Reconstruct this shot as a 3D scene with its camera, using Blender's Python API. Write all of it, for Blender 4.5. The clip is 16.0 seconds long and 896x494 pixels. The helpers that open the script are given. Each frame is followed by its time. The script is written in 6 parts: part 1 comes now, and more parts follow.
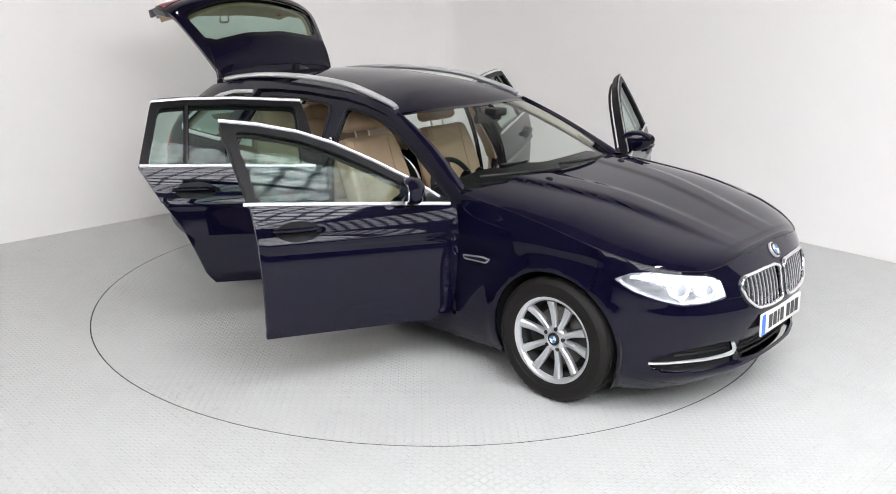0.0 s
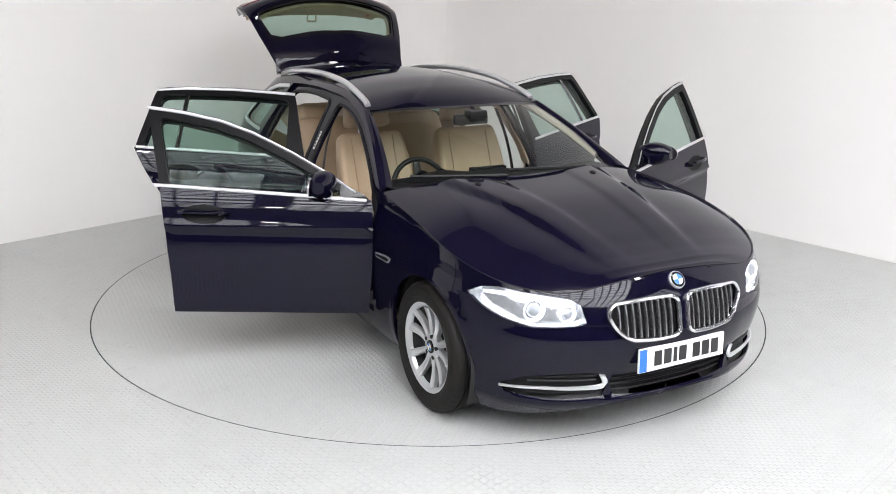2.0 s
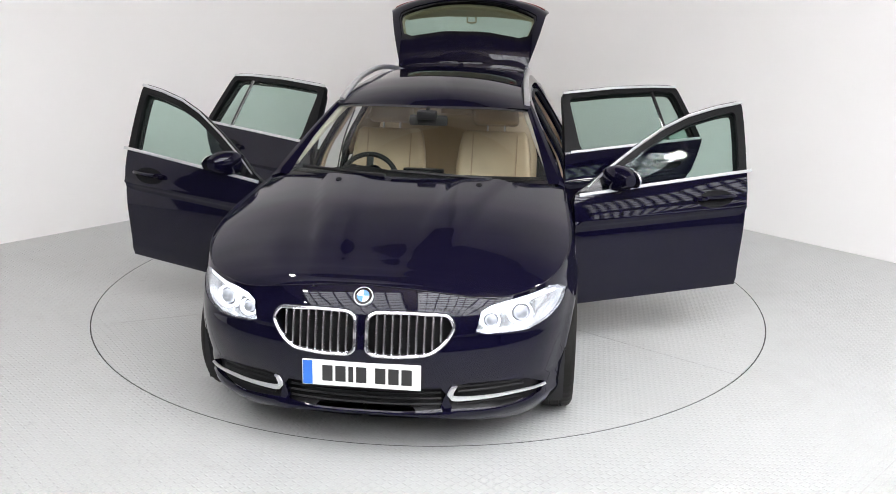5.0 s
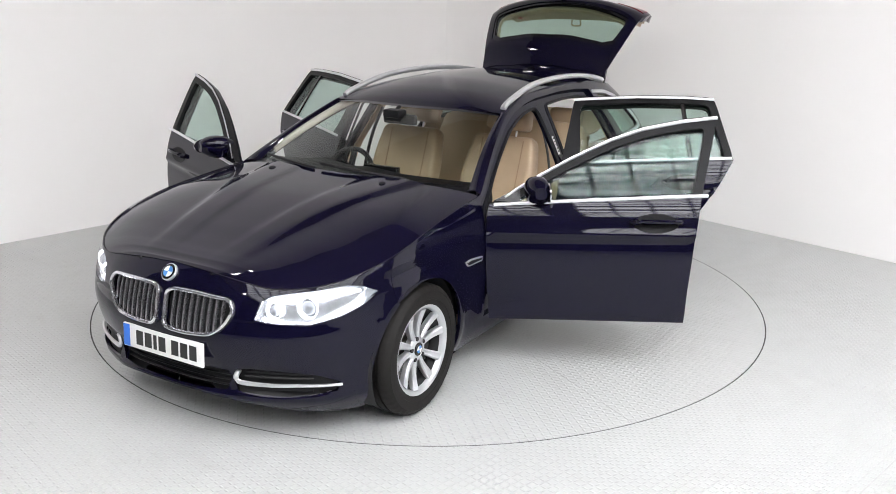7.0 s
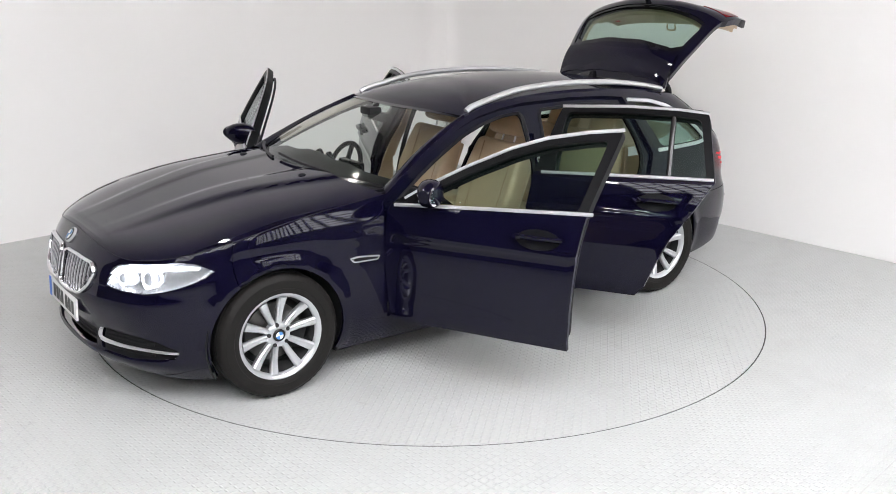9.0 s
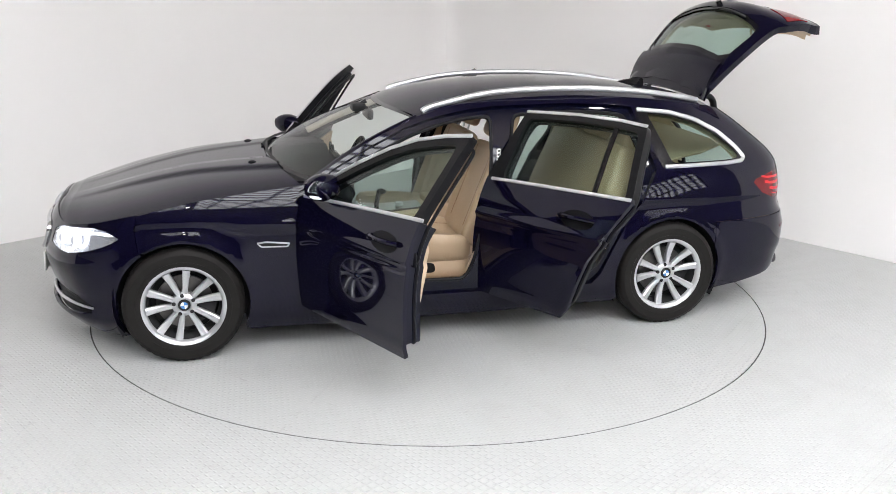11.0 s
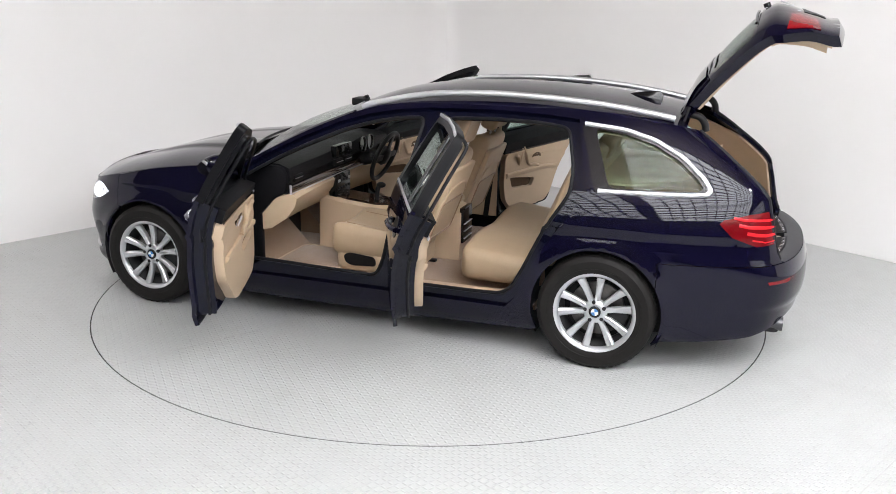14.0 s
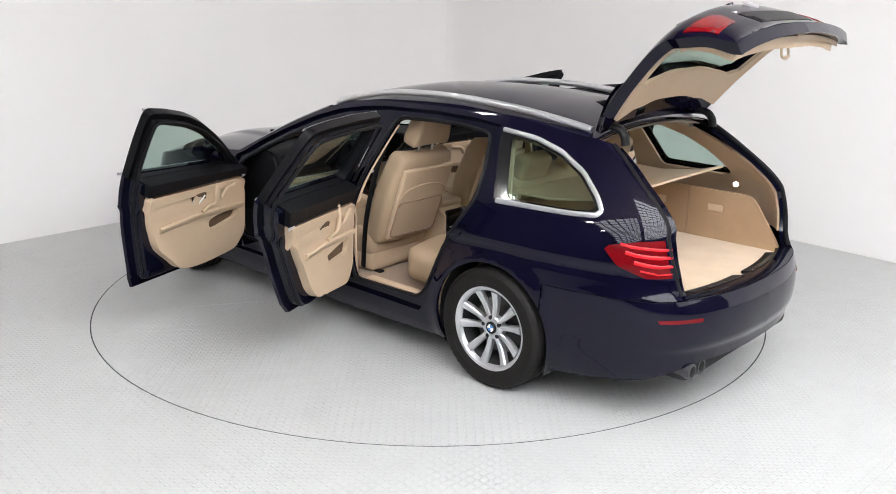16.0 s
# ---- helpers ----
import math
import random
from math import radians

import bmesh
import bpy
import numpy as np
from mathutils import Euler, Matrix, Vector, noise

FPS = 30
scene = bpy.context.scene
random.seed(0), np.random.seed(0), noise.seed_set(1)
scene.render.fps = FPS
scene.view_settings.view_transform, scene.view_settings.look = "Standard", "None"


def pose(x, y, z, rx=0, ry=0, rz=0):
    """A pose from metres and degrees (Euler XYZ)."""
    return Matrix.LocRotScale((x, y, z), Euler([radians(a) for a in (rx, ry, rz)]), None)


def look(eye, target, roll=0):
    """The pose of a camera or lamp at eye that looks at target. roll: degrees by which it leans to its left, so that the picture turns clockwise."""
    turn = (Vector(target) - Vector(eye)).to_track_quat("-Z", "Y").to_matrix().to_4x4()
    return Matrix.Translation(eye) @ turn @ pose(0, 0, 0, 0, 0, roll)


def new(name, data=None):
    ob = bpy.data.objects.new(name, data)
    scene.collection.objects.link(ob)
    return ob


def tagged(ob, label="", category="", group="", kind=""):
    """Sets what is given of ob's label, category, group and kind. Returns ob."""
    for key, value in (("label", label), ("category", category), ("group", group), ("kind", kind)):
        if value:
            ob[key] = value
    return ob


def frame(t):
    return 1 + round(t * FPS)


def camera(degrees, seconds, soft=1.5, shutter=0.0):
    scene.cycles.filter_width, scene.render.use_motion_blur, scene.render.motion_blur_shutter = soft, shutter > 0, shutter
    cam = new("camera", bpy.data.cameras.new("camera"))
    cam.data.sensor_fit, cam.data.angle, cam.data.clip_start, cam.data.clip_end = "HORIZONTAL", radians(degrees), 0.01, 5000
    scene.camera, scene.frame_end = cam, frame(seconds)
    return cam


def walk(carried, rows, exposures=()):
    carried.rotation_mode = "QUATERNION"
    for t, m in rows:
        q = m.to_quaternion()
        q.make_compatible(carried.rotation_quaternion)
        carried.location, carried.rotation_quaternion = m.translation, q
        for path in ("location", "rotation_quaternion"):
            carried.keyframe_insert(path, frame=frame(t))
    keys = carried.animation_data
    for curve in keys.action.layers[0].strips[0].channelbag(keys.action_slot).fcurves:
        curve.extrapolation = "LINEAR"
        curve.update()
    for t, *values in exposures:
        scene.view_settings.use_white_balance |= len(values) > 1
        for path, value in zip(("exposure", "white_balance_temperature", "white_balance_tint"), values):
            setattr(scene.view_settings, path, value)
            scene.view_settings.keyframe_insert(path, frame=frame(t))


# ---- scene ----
from mathutils.geometry import delaunay_2d_cdt

# ---------------------------------------------------------------- camera
cam = camera(53.683, 16.0, soft=0.9)
EYE = pose(0, -5.9871, 2.0608, 90 - 16.2793, 0, -1.1237) @ pose(0, 0, 0, 0, 0, 0.9145)
walk(cam, [(0.0, EYE), (16.0, EYE)])
scene.view_settings.exposure = 0.205

# the turntable's angle in degrees, second by second
TURN = [(0.0, -42.23), (0.5, -45.63), (1.0, -50.88), (1.5, -56.4), (2.0, -62.28), (2.5, -68.1), (3.0, -74.05), (3.5, -79.93), (4.0, -85.93),
        (5.0, -97.84), (6.5, -115.5), (7.0, -121.41), (7.5, -127.15), (8.0, -132.88), (8.5, -138.4), (9.0, -143.99), (10.2, -157.62), (11.5, -172.35),
        (12.0, -177.9), (12.5, -183.42), (13.0, -189.01), (13.5, -194.66), (14.0, -200.29), (14.5, -206.0), (15.0, -211.82), (15.5, -217.6), (16.0, -223.38)]
OFFSET = (0.1579, 0.0354)   # where the middle of the wheelbase stands on the turntable
TABLE_R = 2.2601

# ---------------------------------------------------------------- light
world = bpy.data.worlds.new("world")
scene.world = world
world.use_nodes = True
world.node_tree.nodes["Background"].inputs[0].default_value = (0.9, 0.95, 1.0, 1)
world.node_tree.nodes["Background"].inputs[1].default_value = 0.0

# ---------------------------------------------------------------- materials
def material(name, base, rough=0.5, metal=0.0, coat=0.0, vary=0.0, scale=8.0, bump=0.0, bump_scale=60.0, emit=None, strength=0.0,
             rough_vary=0.0, sheen=0.0, ior=1.5, trans=0.0, spec=0.5):
    m = bpy.data.materials.new(name)
    m.use_nodes = True
    nt = m.node_tree
    b = nt.nodes["Principled BSDF"]
    b.inputs["Base Color"].default_value = (*base, 1)
    b.inputs["Roughness"].default_value = rough
    b.inputs["Metallic"].default_value = metal
    b.inputs["Coat Weight"].default_value = coat
    b.inputs["Coat Roughness"].default_value = 0.04
    b.inputs["IOR"].default_value = ior
    b.inputs["Transmission Weight"].default_value = trans
    b.inputs["Sheen Weight"].default_value = sheen
    b.inputs["Specular IOR Level"].default_value = spec
    if emit:
        b.inputs["Emission Color"].default_value = (*emit, 1)
        b.inputs["Emission Strength"].default_value = strength
    tc = nt.nodes.new("ShaderNodeTexCoord")
    if vary:
        n = nt.nodes.new("ShaderNodeTexNoise")
        n.inputs["Scale"].default_value, n.inputs["Detail"].default_value = scale, 6
        nt.links.new(tc.outputs["Object"], n.inputs["Vector"])
        mix = nt.nodes.new("ShaderNodeMix")
        mix.data_type = "RGBA"
        mix.inputs[6].default_value = (*[c * (1 - vary) for c in base], 1)
        mix.inputs[7].default_value = (*[min(1, c * (1 + vary)) for c in base], 1)
        nt.links.new(n.outputs["Fac"], mix.inputs[0])
        nt.links.new(mix.outputs[2], b.inputs["Base Color"])
        if rough_vary:
            mr = nt.nodes.new("ShaderNodeMapRange")
            mr.inputs[3].default_value, mr.inputs[4].default_value = rough - rough_vary, rough + rough_vary
            nt.links.new(n.outputs["Fac"], mr.inputs[0])
            nt.links.new(mr.outputs[0], b.inputs["Roughness"])
    if bump:
        n2 = nt.nodes.new("ShaderNodeTexNoise")
        n2.inputs["Scale"].default_value, n2.inputs["Detail"].default_value = bump_scale, 4
        nt.links.new(tc.outputs["Object"], n2.inputs["Vector"])
        bp = nt.nodes.new("ShaderNodeBump")
        bp.inputs["Strength"].default_value, bp.inputs["Distance"].default_value = bump, 0.004
        nt.links.new(n2.outputs["Fac"], bp.inputs["Height"])
        nt.links.new(bp.outputs[0], b.inputs["Normal"])
    return m


def node_chain(nt, kind, *ins, **props):
    n = nt.nodes.new(kind)
    for k, v in props.items():
        if k == "operation":
            n.operation = v
    for i, v in enumerate(ins):
        if v is None:
            continue
        if isinstance(v, (int, float)):
            n.inputs[i].default_value = v
        else:
            nt.links.new(v, n.inputs[i])
    return n.outputs[0]


def checker_plate(name, base):
    """Painted steel floor plate with small raised lozenges that lie crosswise in turn, scuffed and a little dusty."""
    m = material(name, base, 0.38, vary=0.05, scale=1.3, rough_vary=0.08)
    nt = m.node_tree
    M = lambda op, *a: node_chain(nt, "ShaderNodeMath", *a, operation=op)
    tc = nt.nodes.new("ShaderNodeTexCoord")
    sep = nt.nodes.new("ShaderNodeSeparateXYZ")
    rot = nt.nodes.new("ShaderNodeVectorRotate")
    rot.inputs["Angle"].default_value = radians(2)
    nt.links.new(tc.outputs["Object"], rot.inputs["Vector"])
    nt.links.new(rot.outputs[0], sep.inputs[0])
    cell = 0.03
    x, y = M("DIVIDE", sep.outputs[0], cell), M("DIVIDE", sep.outputs[1], cell)
    fx, fy = M("SUBTRACT", M("FRACT", x), 0.5), M("SUBTRACT", M("FRACT", y), 0.5)
    odd = M("MODULO", M("ADD", M("ADD", M("FLOOR", x), M("FLOOR", y)), 1000.0), 2.0)
    a = M("MULTIPLY", M("ADD", fx, fy), 0.707)
    c = M("MULTIPLY", M("SUBTRACT", fx, fy), 0.707)
    flip = M("SUBTRACT", 1.0, odd)
    p = M("ADD", M("MULTIPLY", a, odd), M("MULTIPLY", c, flip))
    q = M("ADD", M("MULTIPLY", c, odd), M("MULTIPLY", a, flip))
    d = M("ADD", M("POWER", M("DIVIDE", M("ABSOLUTE", p), 0.56), 2.0), M("POWER", M("DIVIDE", M("ABSOLUTE", q), 0.2), 2.0))
    h = M("MAXIMUM", M("SUBTRACT", 1.0, d), 0.0)
    bp = nt.nodes.new("ShaderNodeBump")
    bp.inputs["Strength"].default_value, bp.inputs["Distance"].default_value = 0.8, 0.004
    nt.links.new(h, bp.inputs["Height"])
    b = nt.nodes["Principled BSDF"]
    nt.links.new(bp.outputs[0], b.inputs["Normal"])
    # scuffs and grey tyre dust
    old = b.inputs["Base Color"].links[0].from_socket
    for scale, lo, hi, amount in ((14.0, 0.62, 0.75, 0.16), (2.2, 0.5, 0.8, 0.10)):
        n = nt.nodes.new("ShaderNodeTexNoise")
        n.inputs["Scale"].default_value, n.inputs["Detail"].default_value, n.inputs["Distortion"].default_value = scale, 8, 1.5
        nt.links.new(tc.outputs["Object"], n.inputs["Vector"])
        mr = nt.nodes.new("ShaderNodeMapRange")
        mr.inputs[1].default_value, mr.inputs[2].default_value, mr.inputs[4].default_value = lo, hi, amount
        nt.links.new(n.outputs["Fac"], mr.inputs[0])
        mix = nt.nodes.new("ShaderNodeMix")
        mix.data_type = "RGBA"
        mix.inputs[7].default_value = (0.16, 0.155, 0.145, 1)
        nt.links.new(mr.outputs[0], mix.inputs[0])
        nt.links.new(old, mix.inputs[6])
        old = mix.outputs[2]
    nt.links.new(old, b.inputs["Base Color"])
    return m


def glass(name, tint, rough=0.0):
    """Thin sheet glass: mostly see-through, with a clear reflection that grows at grazing angles."""
    m = bpy.data.materials.new(name)
    m.use_nodes = True
    nt = m.node_tree
    nt.nodes.remove(nt.nodes["Principled BSDF"])
    t = nt.nodes.new("ShaderNodeBsdfTransparent")
    t.inputs[0].default_value = (*tint, 1)
    g = nt.nodes.new("ShaderNodeBsdfGlossy")
    g.inputs["Roughness"].default_value = rough
    lw = nt.nodes.new("ShaderNodeLayerWeight")
    lw.inputs[0].default_value = 0.5
    pw = node_chain(nt, "ShaderNodeMath", lw.outputs["Facing"], 4.0, operation="POWER")
    gain = node_chain(nt, "ShaderNodeMath", pw, 0.8, operation="MULTIPLY")
    mixed = node_chain(nt, "ShaderNodeMath", gain, 0.016, operation="ADD")
    mx = nt.nodes.new("ShaderNodeMixShader")
    nt.links.new(mixed, mx.inputs[0])
    nt.links.new(t.outputs[0], mx.inputs[1])
    nt.links.new(g.outputs[0], mx.inputs[2])
    nt.links.new(mx.outputs[0], nt.nodes["Material Output"].inputs[0])
    return m


PAINT = material("navy_metallic_paint", (0.0030, 0.0025, 0.0115), 0.35, 0.0, 1.0, vary=0.35, scale=900, spec=0.0)
JAMB = material("navy_jamb_paint", (0.0025, 0.003, 0.010), 0.4, 0.0, 0.6, vary=0.2, scale=20, spec=0.0)
PAINT.node_tree.nodes["Principled BSDF"].inputs["Coat IOR"].default_value = 1.385
CHROME = material("satin_chrome", (0.68, 0.68, 0.70), 0.28, 0.75, vary=0.05, scale=15)
ALLOY = material("silver_alloy", (0.60, 0.61, 0.63), 0.30, 0.7, 0.4, vary=0.06, scale=25)
BLACK = material("black_plastic", (0.008, 0.008, 0.009), 0.42, spec=0.25, vary=0.3, scale=30, bump=0.1, bump_scale=300)
FRAMEBLACK = material("satin_black_frame", (0.004, 0.004, 0.005), 0.4, spec=0.15, vary=0.2, scale=25)
GRILLE_CHROME = material("polished_chrome", (0.72, 0.72, 0.74), 0.14, 0.92, vary=0.08, scale=20)
SLAT = material("dark_chrome_slat", (0.45, 0.45, 0.47), 0.22, 0.9, vary=0.15, scale=30)
GLOSSBLACK = material("gloss_black_trim", (0.006, 0.006, 0.007), 0.15, 0.0, 0.3, spec=0.3, vary=0.2, scale=20)
RUBBER = material("tyre_rubber", (0.0105, 0.0095, 0.009), 0.62, spec=0.2, vary=0.35, scale=14, bump=0.25, bump_scale=120, rough_vary=0.1)
SEAL = material("rubber_seal", (0.006, 0.006, 0.008), 0.5, spec=0.2, vary=0.2, scale=40)
BEIGE = material("beige_leather", (0.45, 0.335, 0.222), 0.45, vary=0.10, scale=9, bump=0.35, bump_scale=170, rough_vary=0.06)
CREAM = material("beige_door_trim", (0.57, 0.435, 0.30), 0.5, vary=0.07, scale=7, bump=0.2, bump_scale=240)
CARPET = material("beige_carpet", (0.33, 0.218, 0.135), 0.95, vary=0.16, scale=18, bump=0.9, bump_scale=420, sheen=0.4)
BAYCARPET = material("pale_beige_carpet", (0.60, 0.455, 0.31), 0.95, vary=0.22, scale=7, bump=0.7, bump_scale=380, sheen=0.3)
HEADLINER = material("pale_headlining", (0.62, 0.56, 0.47), 0.9, vary=0.06, scale=40)
DASH = material("dark_dashboard", (0.006, 0.006, 0.0075), 0.5, spec=0.15, vary=0.25, scale=30, bump=0.3, bump_scale=260)
# darker brown that paints in the shade of door pockets and handle recesses
RECESS_SHADE = material("recess_shade_brown", (0.11, 0.07, 0.04), 0.9, vary=0.15, scale=30)
# load bay walls: tan lining darkened, the bay's shade put into its colour
BAY_SHADE = material("shaded_tan_lining", (0.40, 0.275, 0.165), 0.9, vary=0.12, scale=9, bump=0.5, bump_scale=300)
WOOD = material("dark_gloss_wood", (0.035, 0.016, 0.010), 0.15, 0.0, 0.8, vary=0.5, scale=22)
EXHAUST = material("dark_steel", (0.10, 0.10, 0.105), 0.35, 0.85, vary=0.3, scale=40)
DISC = material("brake_disc_steel", (0.13, 0.125, 0.12), 0.35, 0.9, vary=0.2, scale=40)
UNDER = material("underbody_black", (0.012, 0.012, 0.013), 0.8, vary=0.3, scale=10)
GLASS = glass("window_glass", (0.72, 0.82, 0.78))
SCREEN = glass("windscreen_glass", (0.80, 0.865, 0.825))
REAR_GLASS = glass("tailgate_glass", (0.66, 0.76, 0.71))
LENS = glass("clear_lamp_lens", (0.95, 0.96, 0.97))
# slight emission adds the lamps' light to the headlight bowl and housing
REFLECTOR = material("lamp_reflector", (0.85, 0.86, 0.88), 0.2, 0.8, vary=0.1, scale=30, emit=(0.97, 0.98, 1.0), strength=0.05)
LAMP_LENS = material("projector_lens", (0.30, 0.31, 0.34), 0.05, 0.2, 1.0, vary=0.1, scale=40, emit=(0.97, 0.98, 1.0), strength=0.12)
LAMP_ON = material("lit_headlamp", (0.9, 0.92, 1.0), 0.2, emit=(0.97, 0.98, 1.0), strength=2.2)
RED = material("red_lamp_lens", (0.20, 0.002, 0.005), 0.12, 0.0, 0.4, spec=0.3, vary=0.25, scale=25)
RED_DARK = material("dark_red_lamp", (0.13, 0.0015, 0.004), 0.2, 0.0, 0.25, spec=0.2, vary=0.2, scale=25)
RED_ON = material("red_lamp_bar", (0.45, 0.005, 0.010), 0.35, coat=0.2, spec=0.2, emit=(1.0, 0.02, 0.04), strength=0.22, vary=0.15, scale=30)
PLATE = material("white_number_plate", (0.80, 0.80, 0.78), 0.35, coat=0.3, vary=0.03, scale=20)
PLATE_INK = material("plate_black", (0.02, 0.02, 0.02), 0.5, vary=0.1, scale=30)
PLATE_BLUE = material("plate_blue", (0.03, 0.16, 0.62), 0.4, vary=0.05, scale=30)
BLUE = material("badge_blue", (0.05, 0.2, 0.5), 0.3, coat=0.5, vary=0.05, scale=30)
WALL = material("white_wall_paint", (0.88, 0.868, 0.86), 0.75, vary=0.025, scale=0.9, bump=0.04, bump_scale=25)
HALL = material("dark_hall_wall", (0.07, 0.07, 0.075), 0.8, vary=0.12, scale=1.5, bump=0.1, bump_scale=20)
ROOFING = material("brown_hall_ceiling", (0.23, 0.20, 0.188), 0.85, vary=0.15, scale=2)
FLOOR = checker_plate("painted_plate_floor", (0.472, 0.48, 0.476))
TABLE = checker_plate("turntable_plate", (0.472, 0.48, 0.476))
GAP = material("dark_gap", (0.04, 0.04, 0.04), 0.8, vary=0.2, scale=20)
TUBE_DIM = material("dim_lit_panel", (0.95, 0.97, 1.0), 0.5, emit=(0.985, 0.985, 1.01), strength=7.4)
TUBE_WALL = material("pale_lit_panel", (0.95, 0.97, 1.0), 0.5, emit=(0.985, 0.985, 1.01), strength=4.5)
TUBE = material("lit_panel", (0.95, 0.97, 1.0), 0.5, emit=(0.985, 0.985, 1.01), strength=11.6)


# ---------------------------------------------------------------- mesh helpers
def link(name, verts, faces, mat, parent=None, label="", normals=None, smooth=True):
    me = bpy.data.meshes.new(name)
    me.from_pydata([tuple(map(float, v)) for v in verts], [], [tuple(map(int, f)) for f in faces])
    me.materials.append(mat)
    me.update()
    if smooth:
        me.polygons.foreach_set("use_smooth", [True] * len(me.polygons))
    if normals is not None:
        me.normals_split_custom_set_from_vertices([tuple(map(float, n)) for n in normals])
    ob = new(name, me)
    if parent:
        ob.parent = parent
    if label:
        tagged(ob, label)
    return ob


def part(name, bm, mat, parent, label="", m=None, angle=40):
    if m is not None:
        bm.transform(m)
    bmesh.ops.recalc_face_normals(bm, faces=bm.faces)
    me = bpy.data.meshes.new(name)
    bm.to_mesh(me)
    bm.free()
    me.materials.append(mat)
    me.polygons.foreach_set("use_smooth", [True] * len(me.polygons))
    me.set_sharp_from_angle(angle=radians(angle))
    ob = new(name, me)
    if parent:
        ob.parent = parent
    if label:
        tagged(ob, label)
    return ob


def box(bm, lo, hi, bevel=0.0, segs=2, m=None):
    r = bmesh.ops.create_cube(bm, size=1.0)
    vs = r["verts"]
    for v in vs:
        v.co = Vector([lo[i] + (v.co[i] + 0.5) * (hi[i] - lo[i]) for i in range(3)])
    if bevel:
        es = list({e for v in vs for e in v.link_edges})
        r = bmesh.ops.bevel(bm, geom=es, offset=bevel, segments=segs, profile=0.6, affect="EDGES")
        vs = list({v for f in r["faces"] for v in f.verts} | {v for v in vs if v.is_valid})
    if m is not None:
        bmesh.ops.transform(bm, matrix=m, verts=[v for v in vs if v.is_valid])
    return bm


def cyl(bm, p, q, r1, r2=None, n=24, caps=True):
    p, q = Vector(p), Vector(q)
    m = Matrix.Translation((p + q) / 2) @ (q - p).to_track_quat("Z", "Y").to_matrix().to_4x4()
    bmesh.ops.create_cone(bm, cap_ends=caps, segments=n, radius1=r1, radius2=r1 if r2 is None else r2, depth=(q - p).length, matrix=m)
    return bm


def tube(bm, path, r, n=8, closed=False, flat=1.0, up=(0, 0, 1)):
    """A round (or flattened) bar along a path of points."""
    path = [Vector(p) for p in path]
    rings, k = [], len(path)
    for i, p in enumerate(path):
        a = path[(i - 1) % k] if closed or i else p
        b = path[(i + 1) % k] if closed or i < k - 1 else p
        d = (b - a).normalized()
        s = d.cross(Vector(up))
        s = s.normalized() if s.length > 1e-5 else Vector((1, 0, 0))
        w = s.cross(d)
        rings.append([bm.verts.new(p + s * math.cos(2 * math.pi * j / n) * r + w * math.sin(2 * math.pi * j / n) * r * flat) for j in range(n)])
    for i in range(k if closed else k - 1):
        A, B = rings[i], rings[(i + 1) % k]
        for j in range(n):
            bm.faces.new((A[j], A[(j + 1) % n], B[(j + 1) % n], B[j]))
    if not closed:
        bm.faces.new(rings[0])
        bm.faces.new(rings[-1][::-1])
    return bm


def loft(bm, rings, caps=True, closed=True):
    """A skin over rings of equally many points."""
    R = [[bm.verts.new(p) for p in r] for r in rings]
    n = len(R[0])
    for A, B in zip(R, R[1:]):
        for j in range(n if closed else n - 1):
            bm.faces.new((A[j], A[(j + 1) % n], B[(j + 1) % n], B[j]))
    if caps:
        bm.faces.new(R[0][::-1])
        bm.faces.new(R[-1])
    return bm


def curve(pts):
    """A smooth curve without overshoot through (x, y) points."""
    xs, ys = np.array([p[0] for p in pts], float), np.array([p[1] for p in pts], float)
    h, d = np.diff(xs), np.diff(ys) / np.diff(xs)
    m = np.empty(len(xs))
    m[0], m[-1] = d[0], d[-1]
    for i in range(1, len(xs) - 1):
        m[i] = 0 if d[i - 1] * d[i] <= 0 else 2 * d[i - 1] * d[i] / (d[i - 1] + d[i])

    def f(x):
        x = np.clip(np.asarray(x, float), xs[0], xs[-1])
        i = np.clip(np.searchsorted(xs, x) - 1, 0, len(xs) - 2)
        t = (x - xs[i]) / h[i]
        return ((2 * t ** 3 - 3 * t ** 2 + 1) * ys[i] + (t ** 3 - 2 * t ** 2 + t) * h[i] * m[i]
                + (-2 * t ** 3 + 3 * t ** 2) * ys[i + 1] + (t ** 3 - t ** 2) * h[i] * m[i + 1])
    return f


def spline(pts, n=12, closed=False):
    """Points along a rounded line through the given ones (Catmull-Rom)."""
    P = [np.array(p, float) for p in pts]
    k, out = len(P), []
    for i in range(k if closed else k - 1):
        g = lambda j: P[j % k] if closed else P[min(max(j, 0), k - 1)]
        a, b, c, d = g(i - 1), g(i), g(i + 1), g(i + 2)
        for t in np.linspace(0, 1, n, endpoint=False):
            out.append(0.5 * (2 * b + (c - a) * t + (2 * a - 5 * b + 4 * c - d) * t * t + (3 * b - a - 3 * c + d) * t ** 3))
    if not closed:
        out.append(P[-1])
    return np.array(out)


def rounded(pts, r, n=5):
    """A closed polygon with its corners rounded off by about r."""
    out, k = [], len(pts)
    for i in range(k):
        p, a, b = (np.array(pts[j % k], float) for j in (i, i - 1, i + 1))
        da, db = a - p, b - p
        la, lb = np.linalg.norm(da), np.linalg.norm(db)
        rr = min(r, la * 0.45, lb * 0.45)
        s, e = p + da / la * rr, p + db / lb * rr
        for t in np.linspace(0, 1, n):
            out.append((1 - t) ** 2 * s + 2 * t * (1 - t) * p + t * t * e)
    return np.array(out)


